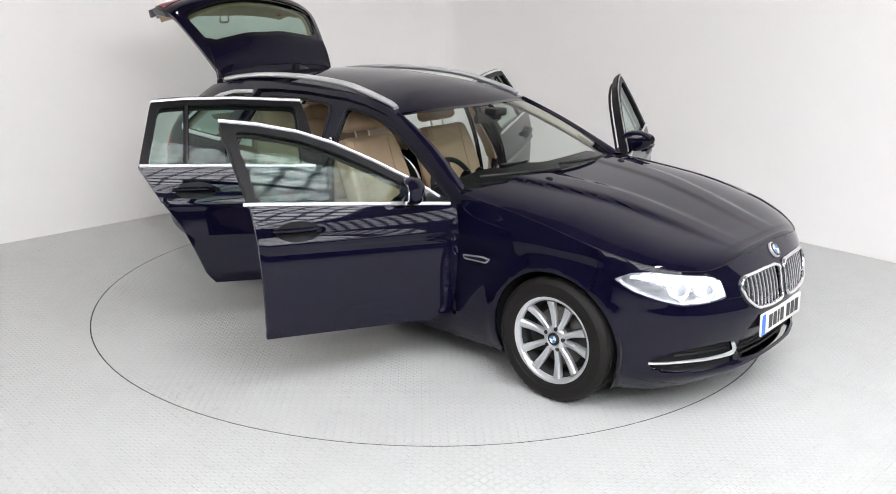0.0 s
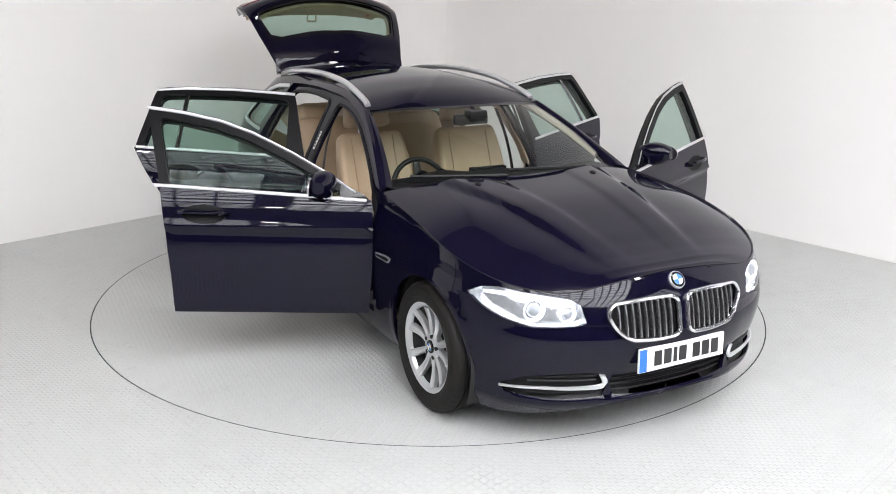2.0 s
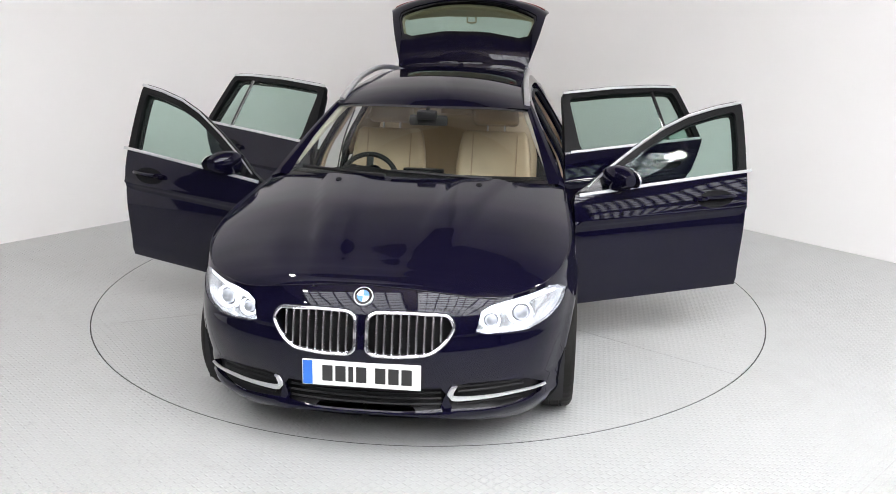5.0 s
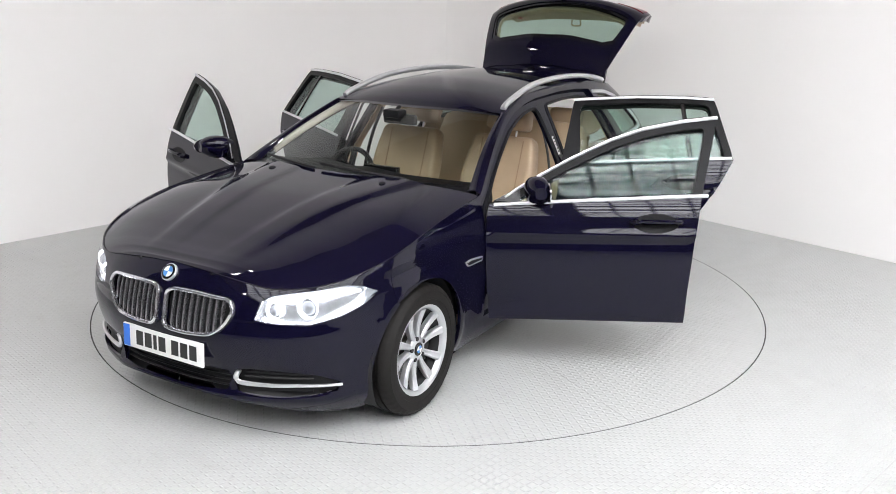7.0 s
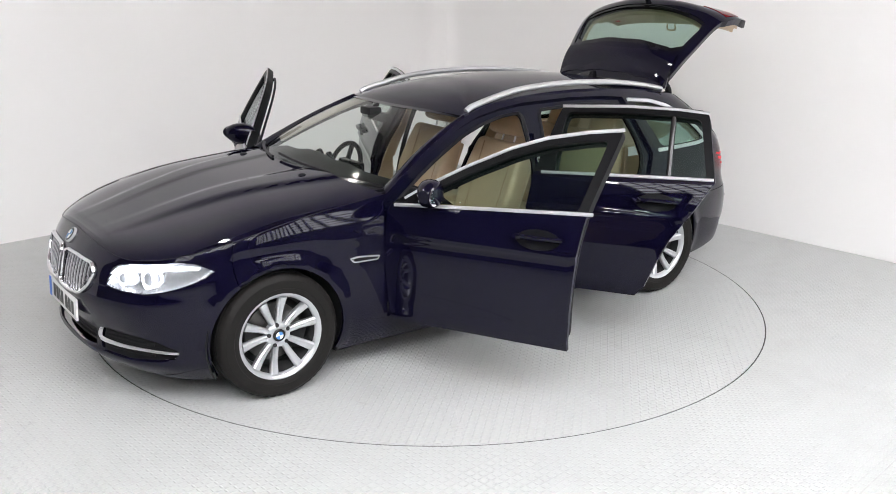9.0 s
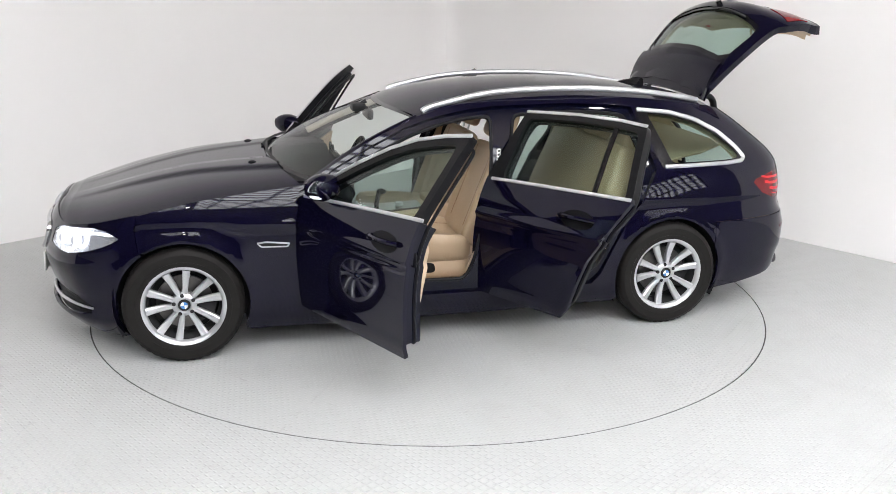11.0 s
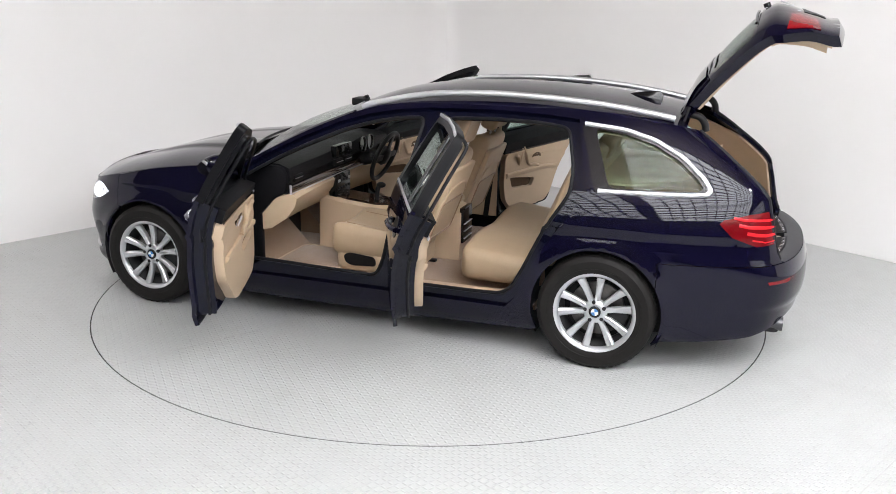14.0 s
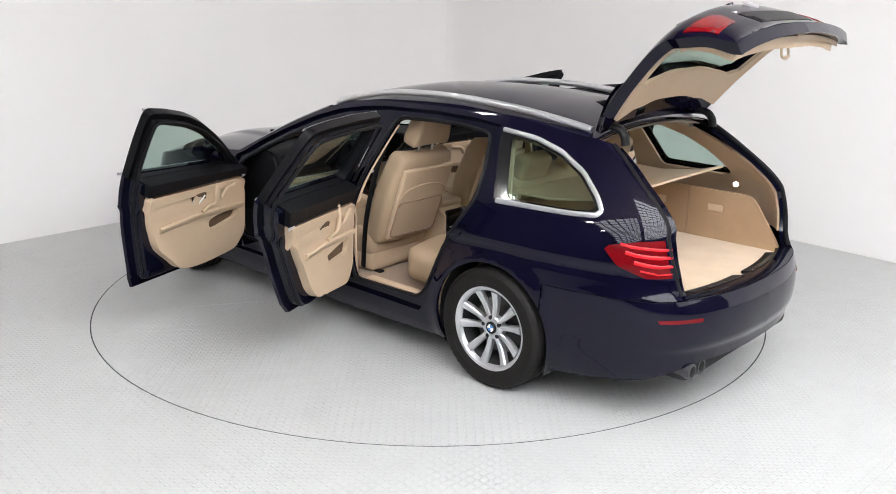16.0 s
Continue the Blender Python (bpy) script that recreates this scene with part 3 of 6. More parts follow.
TAIL_LIGHT = np.array([(at_x(-2.10, 0.885), 0.885), (at_x(-2.12, 0.905), 0.905), (at_x(-2.25, 0.935), 0.935), (at_tail(0.685, 0.945), 0.945), (at_tail(0.665, 0.765), 0.765), (at_x(-2.30, 0.762), 0.762), (at_x(-2.17, 0.815), 0.815)])
HEADLIGHT = np.array([(at_nose(0.49, 0.634), 0.634), (at_nose(0.508, 0.716), 0.716), (at_nose(0.545, 0.737), 0.737), (at_nose(0.60, 0.749), 0.749), (at_x(2.06, 0.758), 0.758), (at_x(1.94, 0.775), 0.775),
                      (at_x(1.87, 0.764), 0.764), (at_x(1.80, 0.728), 0.728), (at_x(1.845, 0.700), 0.700), (at_x(1.90, 0.676), 0.676), (at_x(1.97, 0.653), 0.653), (at_x(2.02, 0.638), 0.638),
                      (at_nose(0.735, 0.617), 0.617), (at_nose(0.60, 0.620), 0.620), (at_nose(0.53, 0.624), 0.624)])
GRILLE = np.array([(at_nose(y, z), z) for y, z in rounded([(0.026, 0.56), (0.026, 0.70), (0.06, 0.720), (0.20, 0.722), (0.372, 0.712), (0.400, 0.665), (0.362, 0.595), (0.30, 0.550), (0.16, 0.538), (0.055, 0.542)], 0.035)])
INTAKE_Y = [(0.0, 0.378), (0.345, 0.372), (0.365, 0.345), (0.342, 0.275), (0.2, 0.268), (0.0, 0.268)]
FOG = np.array([(at_nose(0.395, 0.274), 0.274), (at_nose(0.378, 0.315), 0.315), (at_nose(0.408, 0.383), 0.383), (at_nose(0.46, 0.392), 0.392), (at_nose(0.61, 0.386), 0.386), (at_x(2.06, 0.368), 0.368),
                (at_x(1.98, 0.325), 0.325), (at_x(1.99, 0.278), 0.278), (at_nose(0.60, 0.264), 0.264)])
FSEAM = 1.70


def body_outline():
    top = [(at_x(x, float(ztop(at_x(x, 0.9)))), float(ztop(at_x(x, 0.9)))) for x in np.linspace(FSEAM, 0.8, 14)]
    top += [(at_x(x, float(zroof(-x))), float(zroof(-x))) for x in np.linspace(0.74, -1.86, 40)]
    ra = [(RAXLE + 0.365 * math.cos(radians(a)), 0.335 + 0.365 * math.sin(radians(a))) for a in np.linspace(150, -24, 22)]
    fa = [(FAXLE + 0.365 * math.cos(radians(a)), 0.335 + 0.365 * math.sin(radians(a))) for a in np.linspace(204, 62, 18)]
    pts = [(-1.80, 0.655)] + ra + [(-1.12, 0.165), (-0.4, 0.145), (0.5, 0.14), (1.12, 0.15)] + fa
    pts = [(at_x(x, z), z) for x, z in pts] + [(at_x(FSEAM, 0.648), 0.648)]
    return np.array(top + tail_edge() + [(at_tail(0.645, 0.662), 0.662)] + pts)


def front_bumper_outline():
    nz = [(u, float(ztop(u))) for u in np.linspace(0, at_x(FSEAM + 0.004, 0.85), 26)]
    fa = [(FAXLE + 0.365 * math.cos(radians(a)), 0.335 + 0.365 * math.sin(radians(a))) for a in np.linspace(56, -32, 14)]
    low = [(1.82, 0.13), (1.95, 0.137)]
    fa = [(at_x(x, z), z) for x, z in fa + low] + [(at_nose(y, z), z) for y, z in ((0.6, 0.165), (0.45, 0.208), (0.35, 0.233), (0.2, 0.247), (0.0, 0.25))]
    intake = [(at_nose(y, z), z) for y, z in INTAKE_Y[::-1]]
    return np.array(nz + [(at_x(FSEAM + 0.004, 0.648), 0.648)] + fa + intake)


def rear_bumper_outline():
    ra = [(RAXLE + 0.365 * math.cos(radians(a)), 0.335 + 0.365 * math.sin(radians(a))) for a in np.linspace(210, 152, 10)]
    a = [(at_x(x, z), z) for x, z in ra] + [(at_x(-1.808, 0.652), 0.652)] + [(at_tail(0.645, 0.657), 0.657)]
    a += [(UMAX, 0.657), (UMAX, 0.335)] + [(at_tail(y, 0.33), 0.33) for y in (0.3, 0.5)] + [(at_tail(0.62, 0.305), 0.305), (at_x(-2.32, 0.25), 0.25), (at_x(-2.05, 0.21), 0.21), (at_x(-1.84, 0.19), 0.19)]
    return np.array(a)


def body():
    for sgn, mir in ((1, False), (-1, True)):
        holes = [side(BOTH_DOORS), side(QUARTER), TAIL_LIGHT]
        patch("side_panel", body_outline(), holes, PAINT, car, 0.02, mirror=mir, step=0.04)
        # recessed door frames with the B-pillar
        patch("door_frame", side(expand(BOTH_DOORS, 0.02)), [side(FRONT_OPEN), side(REAR_OPEN)], JAMB, car, 0.03, off=-0.022, mirror=mir, step=0.045)
        for o in (FRONT_OPEN, REAR_OPEN):
            band("door_seal", side(o), 0.022, SEAL, car, -0.022, sgn, closed=True, flat=1.0)
        # label with fine print on the B-pillar
        patch("pillar_label", side([(-0.352, 1.04), (-0.371, 1.15), (-0.394, 1.15), (-0.375, 1.04)]), [], PLATE, car, 0.002, off=-0.0195, mirror=mir, step=0.05, label="small white paper label")
        for k in range(5):
            z0 = 1.052 + 0.02 * k
            patch("label_bar", side([(-0.358 - 0.0035 * k, z0), (-0.3605 - 0.0035 * k, z0 + 0.011), (-0.3755 - 0.0035 * k, z0 + 0.011), (-0.373 - 0.0035 * k, z0)]), [], PLATE_INK, car, 0.001, off=-0.0185, mirror=mir, step=0.05)
        # quarter window
        patch("quarter_pane", side(QUARTER), [], GLASS, car, 0.004, off=-0.012, mirror=mir, step=0.06).visible_shadow = False
        patch("quarter_frame", side(QUARTER), [side(QUARTER_GLASS)], GLOSSBLACK, car, 0.006, off=-0.002, mirror=mir, step=0.05)
        band("quarter_trim", np.array([(at_x(x, z), z) for x, z in inset(QUARTER, 0.006)[3:-3]]), 0.027, CHROME, car, 0.002, sgn, flat=0.6, label="satin chrome window surround")
        # A-pillar cover between side and windscreen

        def pillar(a, v, sgn=sgn):
            x = 0.8 - a * 0.695
            z = zroof(-x)
            u = np.vectorize(at_x)(x, z)
            p = S(u, z)
            q = screen(a, np.full_like(a, 1.0))
            r = p + (q - p) * v[..., None]
            r[..., 2] += 0.012 * np.sin(np.pi * np.clip(v, 0, 1))
            return r * np.array([1, sgn, 1])
        grid("a_pillar", pillar, np.linspace(0, 1, 16), np.linspace(0, 1, 5), PAINT, car)
        # rails
        bm = bmesh.new()
        pts = spline([(0.06, 0.605, 1.352), (-0.02, 0.598, 1.385), (-0.35, 0.578, 1.452), (-0.69, 0.570, 1.474), (-1.02, 0.566, 1.472), (-1.36, 0.556, 1.450), (-1.63, 0.542, 1.415), (-1.80, 0.528, 1.385)], 8)
        tube(bm, [(x, y * sgn, z) for x, y, z in pts], 0.019, 10, flat=1.0)
        part("roof_rail", bm, CHROME, car, "satin aluminium roof rail")
        # lights
        patch("tail_light", TAIL_LIGHT, [], RED_DARK, car, 0.03, off=-0.001, mirror=mir, step=0.03, label="red tail light with lit bars")
        for z0, x0, w in ((0.905, -2.17, 0.016), (0.868, -2.20, 0.020), (0.826, -2.245, 0.020), (0.788, -2.275, 0.012)):
            uz = [(at_x(x0, z0 + 0.012), z0 + 0.012), (at_x(x0 - 0.05, z0 + 0.002), z0 + 0.002), (at_x(-2.34, z0 - 0.004), z0 - 0.004), (at_tail(0.665, z0), z0)]
            band("light_bar", np.array(uz), w, RED_ON, car, -0.002, sgn, flat=0.3)
        patch("reflector", np.array([(at_x(-2.375, 0.572), 0.572), (at_tail(0.56, 0.572), 0.572), (at_tail(0.56, 0.552), 0.552), (at_x(-2.385, 0.555), 0.555)]), [], RED_DARK, car, 0.01, off=0.002, mirror=mir, label="slim red rear reflector")
        # front wing vent and turn signal
        vent = rounded([(0.885, 0.672), (1.02, 0.686), (1.075, 0.680), (1.05, 0.652), (0.90, 0.648)], 0.01)
        patch("side_vent", side(vent), [], CHROME, car, 0.008, off=0.006, mirror=mir, step=0.03, label="slim chrome side vent")
        patch("vent_slot", side(inset(vent, 0.008)), [], BLACK, car, 0.004, off=0.008, mirror=mir, step=0.03)
    patch("front_bumper", front_bumper_outline(), [HEADLIGHT, GRILLE, FOG], PAINT, car, 0.02, both=True, step=0.03)
    patch("rear_bumper", rear_bumper_outline(), [], PAINT, car, 0.02, both=True, step=0.035)
    roof_and_bonnet()


def expand(poly, d):
    return inset(poly, -d)


def inset(poly, d):
    P = np.asarray(poly, float)
    area = 0.5 * np.sum(P[:, 0] * np.roll(P[:, 1], -1) - np.roll(P[:, 0], -1) * P[:, 1])
    out = []
    for i in range(len(P)):
        a, b, c = P[i - 1], P[i], P[(i + 1) % len(P)]
        e1, e2 = b - a, c - b
        n1 = np.array((-e1[1], e1[0])) / max(np.linalg.norm(e1), 1e-9)
        n2 = np.array((-e2[1], e2[0])) / max(np.linalg.norm(e2), 1e-9)
        n = n1 + n2
        n = n / max(np.linalg.norm(n), 1e-6)
        k = 1 / max(0.5, n @ n1)
        out.append(b + n * d * k * (1 if area > 0 else -1))
    return np.array(out)


EDGE_U = np.linspace(0, at_x(0.8, 0.985), 160)
EDGE = S(EDGE_U, ztop(EDGE_U))
crown = curve([(0.8, 0.055), (1.2, 0.07), (1.6, 0.078), (2.0, 0.074), (2.10, 0.068), (2.15, 0.048), (2.178, 0.02), (EDGE[0][0], 0.0)])
RU = np.array([at_x(x, float(zroof(-x))) for x in np.linspace(0.3, -1.9, 80)])
RXY = S(RU, zroof(-np.linspace(0.3, -1.9, 80)))
roof_crown = curve([(-0.25, 0.06), (0.0, 0.066), (0.6, 0.068), (1.3, 0.06), (1.9, 0.045)])


def bonnet_at(a, t):
    xr = 0.8 + (EDGE[0][0] - 0.8 - 0.001) * np.clip(a, 0, 1)
    i = np.argsort(EDGE[:, 0])
    yb = np.interp(xr, EDGE[i, 0], EDGE[i, 1])
    zb = np.interp(xr, EDGE[i, 0], EDGE[i, 2])
    t2 = np.abs(t)
    x = xr + 0.17 * (1 - t2 ** 2) * (1 - np.clip(a, 0, 1)) ** 3
    z = zb + crown(xr) * (1 - t2 ** 4.2)
    y = yb * t
    yr = 0.28 + 0.24 * np.clip((2.1 - xr) / 1.3, 0, 1)
    yn = 0.13 + 0.13 * np.clip((2.1 - xr) / 1.3, 0, 1)
    z = z - 0.007 * np.clip((2.15 - xr) * 2, 0, 1) * (1 / (1 + np.exp((np.abs(y) - yn) / 0.012)))
    z = z + 0.018 * np.clip((2.15 - xr) * 2, 0, 1) * (1 / (1 + np.exp((np.abs(y) - yr) / 0.013)) - 0.5) * (t2 < 1.01)
    return np.stack([x, y, z], -1)


def roof_at(a, t):
    t2 = t * t
    xf = 0.21 - 0.11 * t2
    x = xf + (-1.87 - xf) * a
    y = np.interp(-x, -RXY[:, 0], RXY[:, 1]) * t
    z = zroof(-x) + roof_crown(-x) * (1 - np.abs(t) ** 2.2)
    return np.stack([x, y, z], -1)


def screen(a, t):
    """The windscreen from the scuttle to the roof."""
    top = roof_at(np.zeros_like(a), t)
    top = top * np.array([1, 0.93, 1])
    bot = np.stack([0.985 - 0.22 * t * t, 0.765 * t, 1.018 - 0.028 * t * t], -1)
    p = bot + (top - bot) * a[..., None]
    p[..., 2] += 0.035 * np.sin(np.pi * np.clip(a, 0, 1)) * (1 - 0.4 * t * t)
    p[..., 0] += 0.02 * np.sin(np.pi * np.clip(a, 0, 1))
    return p


def roof_and_bonnet():
    ua = 1 - (1 - np.linspace(0, 1, 46)) ** 1.6
    ts = np.linspace(-1, 1, 61)
    grid("bonnet", bonnet_at, ua, ts, PAINT, car, thick=0.012, label="long navy bonnet with two pressed ridges")
    grid("roof", roof_at, np.linspace(0, 1, 44), np.linspace(-1, 1, 33), PAINT, car, thick=0.012)
    g = grid("windscreen", screen, np.linspace(0, 1, 14), np.linspace(-1, 1, 25), SCREEN, car)
    g.visible_shadow = False
    # black border of the windscreen
    for a0, a1 in ((0.0, 0.035), (0.955, 1.0)):
        fn = lambda a, t: screen(a, t) + np.array([0.0, 0, 0.003])
        grid("screen_border", fn, np.linspace(a0, a1, 3), np.linspace(-1, 1, 25), GLOSSBLACK, car)
    # shadow line of the bonnet's seam above the nose
    bm = bmesh.new()
    tube(bm, [tuple(p + np.array([0.002, 0, 0.002])) for p in EDGE[:152]], 0.0017, 6)
    tube(bm, [tuple((p + np.array([0.002, 0, 0.002])) * np.array([1, -1, 1])) for p in EDGE[:152]], 0.0017, 6)
    part("bonnet_seam", bm, BLACK, car)
    # scuttle and wipers
    fn = lambda a, t: np.stack([0.97 - 0.19 * t * t + 0.10 - 0.12 * a, 0.78 * t, 1.005 - 0.03 * t * t + 0 * a], -1)
    grid("scuttle", fn, np.linspace(0, 1, 3), np.linspace(-1, 1, 21), BLACK, car, thick=0.03)
    for y0, y1 in ((0.45, -0.12), (-0.15, -0.68)):
        bm = bmesh.new()
        pts = []
        for k in range(9):
            t = (y0 + (y1 - y0) * k / 8) / 0.765
            p = screen(np.array([0.03 + 0.05 * k / 8]), np.array([t]))[0]
            pts.append(tuple(p + np.array([0.02, 0, 0.02])))
        tube(bm, pts, 0.009, 6)
        part("wiper", bm, BLACK, car)
    for s in (1, -1):
        bm = bmesh.new()
        bmesh.ops.create_uvsphere(bm, u_segments=12, v_segments=8, radius=0.018, matrix=Matrix.Translation(Vector(bonnet_at(np.array(0.12), np.array(0.45 * s)))) @ Matrix.Diagonal((1.4, 1, 0.6, 1)))
        part("washer_jet", bm, BLACK, car)
    # shark-fin aerial
    bm = bmesh.new()
    z0 = float(roof_at(np.array(0.86), np.array(0.0))[2])
    rings = []
    for k in range(9):
        f = k / 8
        x = -1.47 - 0.20 * f
        h = 0.055 * (f ** 0.8) * (1 if f < 0.9 else 0.8) + 0.004
        w = 0.032 * math.sin(math.pi * min(1, 0.15 + f * 0.75))
        z0 = float(roof_at(np.array((0.21 - x) / 2.08), np.array(0.0))[2]) - 0.004
        rings.append([(x, w, z0), (x, w * 0.6, z0 + h * 0.6), (x, 0, z0 + h), (x, -w * 0.6, z0 + h * 0.6), (x, -w, z0)])
    loft(bm, rings)
    part("aerial", bm, GLOSSBLACK, car, "dark shark-fin roof aerial")


body()


# ---------------------------------------------------------------- wheels
def lathe(bm, prof, n, m, closed=False):
    rings = [[m @ Vector((r * math.cos(2 * math.pi * i / n), y, r * math.sin(2 * math.pi * i / n))) for r, y in prof] for i in range(n)]
    R = [[bm.verts.new(p) for p in g] for g in rings]
    k = len(prof)
    for i in range(n):
        A, B = R[i], R[(i + 1) % n]
        for j in range(k if closed else k - 1):
            bm.faces.new((A[j], A[(j + 1) % k], B[(j + 1) % k], B[j]))
    return bm


def wheel(x, sgn):
    m = Matrix.Translation((x, 0.826 * sgn, 0.331)) @ Matrix.Diagonal((1, sgn, 1, 1)) @ Matrix.Rotation(radians(9), 4, "Y")
    bm = bmesh.new()
    prof = [(0.226, -0.095), (0.245, -0.106), (0.28, -0.111), (0.305, -0.109), (0.322, -0.1), (0.332, -0.085)]
    for g in (-0.05, 0.0, 0.05):
        prof += [(0.335, g - 0.012), (0.335, g - 0.007), (0.327, g - 0.005), (0.327, g + 0.005), (0.335, g + 0.007)]
    prof += [(0.332, 0.085), (0.322, 0.1), (0.305, 0.109), (0.303, 0.1105), (0.28, 0.111), (0.262, 0.1095), (0.26, 0.107), (0.245, 0.106), (0.226, 0.095)]
    lathe(bm, prof, 144, m)
    for v in bm.verts:   # shoulder grooves of the tread
        q = m.inverted() @ v.co
        k = round(math.atan2(q.z, q.x) / (2 * math.pi) * 144)
        if 0.08 < abs(q.y) < 0.101 and k % 3 == 0 and math.hypot(q.x, q.z) > 0.3:
            f = 1 - 0.003 / math.hypot(q.x, q.z)
            v.co = m @ Vector((q.x * f, q.y, q.z * f))
    w = part("wheel", bm, RUBBER, car, "black road tyre on a silver ten-spoke alloy rim", angle=30)
    # black barrel: the shade between the spokes is put into its colour
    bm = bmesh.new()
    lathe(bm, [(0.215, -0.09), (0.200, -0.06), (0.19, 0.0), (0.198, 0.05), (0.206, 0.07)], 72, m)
    barrel = part("rim_barrel", bm, UNDER, w, "inner rim coloured black for the shade behind the spokes", angle=35)
    bm = bmesh.new()
    lathe(bm, [(0.206, 0.068), (0.208, 0.078), (0.214, 0.088), (0.222, 0.096), (0.232, 0.099), (0.236, 0.095), (0.232, 0.088), (0.226, 0.08)], 72, m)
    part("rim", bm, ALLOY, w, angle=35)
    bm = bmesh.new()
    for i in range(10):
        r = m @ Matrix.Rotation(2 * math.pi * (i + (0.06 if i % 2 else -0.06)) / 10, 4, "Y")
        rings = []
        for k in range(7):
            f = k / 6
            rad = 0.045 + 0.162 * f
            h = 0.0135 + 0.0085 * f ** 1.3
            y = 0.070 + 0.022 * f - 0.012 * math.sin(math.pi * f)
            d = 0.03
            ring = [(rad, y - d, -h), (rad, y - 0.006, -h), (rad, y, -h * 0.62), (rad, y - 0.003, 0), (rad, y, h * 0.62), (rad, y - 0.006, h), (rad, y - d, h)]
            rings.append([r @ Vector(p) for p in ring])
        loft(bm, rings)
    part("spokes", bm, ALLOY, w, angle=30)
    bm = bmesh.new()
    lathe(bm, [(0.068, 0.03), (0.068, 0.06), (0.06, 0.069), (0.04, 0.073), (0.036, 0.069), (0.0005, 0.069)], 40, m)
    part("hub", bm, ALLOY, w)
    bm = bmesh.new()
    lathe(bm, [(0.034, 0.068), (0.034, 0.074), (0.031, 0.077), (0.0005, 0.0775)], 32, m)
    cap = part("hub_cap", bm, GLOSSBLACK, w, "black-edged round hub cap")
    for q in range(4):
        bm = bmesh.new()
        c = [bm.verts.new(m @ Vector((0, 0.0787, 0)))]
        for k in range(7):
            a = math.pi / 2 * (q + k / 6)
            c.append(bm.verts.new(m @ Vector((0.021 * math.cos(a), 0.0787, 0.021 * math.sin(a)))))
        bm.faces.new(c)
        part("badge_quarter", bm, BLUE if q % 2 else PLATE, w)
    for i in range(5):
        a = 2 * math.pi * (i + 0.25) / 5
        p = Vector((0.056 * math.cos(a), 0.0, 0.056 * math.sin(a)))
        bm = bmesh.new()
        cyl(bm, m @ (p + Vector((0, 0.05, 0))), m @ (p + Vector((0, 0.0735, 0))), 0.011, n=10)
        part("wheel_bolt", bm, UNDER, w)
    bm = bmesh.new()
    lathe(bm, [(0.07, 0.0), (0.155, 0.0), (0.155, -0.02), (0.07, -0.02)], 48, m, closed=True)
    lathe(bm, [(0.0005, 0.03), (0.07, 0.03), (0.07, -0.02)], 32, m)
    part("brake_disc", bm, DISC, w)
    bm = bmesh.new()
    lathe(bm, [(0.0005, -0.03), (0.19, -0.03), (0.19, -0.05)], 40, m)
    box(bm, (0.07, -0.03, -0.06), (0.175, 0.03, 0.06), 0.01, m=m @ Matrix.Rotation(radians(150), 4, "Y"))
    part("brake_shield", bm, UNDER, w)


for wx in (FAXLE, RAXLE):
    for ws in (1, -1):
        wheel(wx, ws)


def underside():
    for sgn in (1, -1):
        for ax in (FAXLE, RAXLE):
            bm = bmesh.new()
            ring = lambda y: [(ax + 0.385 * math.cos(radians(a)), y * sgn, 0.335 + 0.385 * math.sin(radians(a))) for a in np.linspace(-28, 208, 24)]
            loft(bm, [ring(0.885), ring(0.62)], caps=False, closed=False)
            p = [bm.verts.new(v) for v in ring(0.62)]
            bm.faces.new(p)
            part("wheel_arch_liner", bm, UNDER, car)
    bm = bmesh.new()
    box(bm, (-1.10, -0.82, 0.165), (1.10, 0.82, 0.255), 0.02)
    part("underbody", bm, UNDER, car)
    bm = bmesh.new()
    box(bm, (1.10, -0.56, 0.19), (2.10, 0.56, 0.26), 0.02)
    part("engine_undertray", bm, UNDER, car)
    bm = bmesh.new()
    box(bm, (-2.47, -0.60, 0.23), (-1.10, 0.60, 0.36), 0.03)
    part("rear_undertray", bm, UNDER, car)
    for sgn in (1, -1):
        for y in ((0.47, 0.565) if sgn > 0 else ()):
            bm = bmesh.new()
            lathe(bm, [(0.03, 0.0), (0.04, 0.0), (0.041, 0.006), (0.036, 0.16), (0.03, 0.16)], 28, Matrix.Translation((-2.485, y, 0.283)) @ Matrix.Rotation(radians(-90), 4, "Z"), closed=True)
            part("exhaust_tip", bm, EXHAUST, car, "round dark steel exhaust tip")


underside()


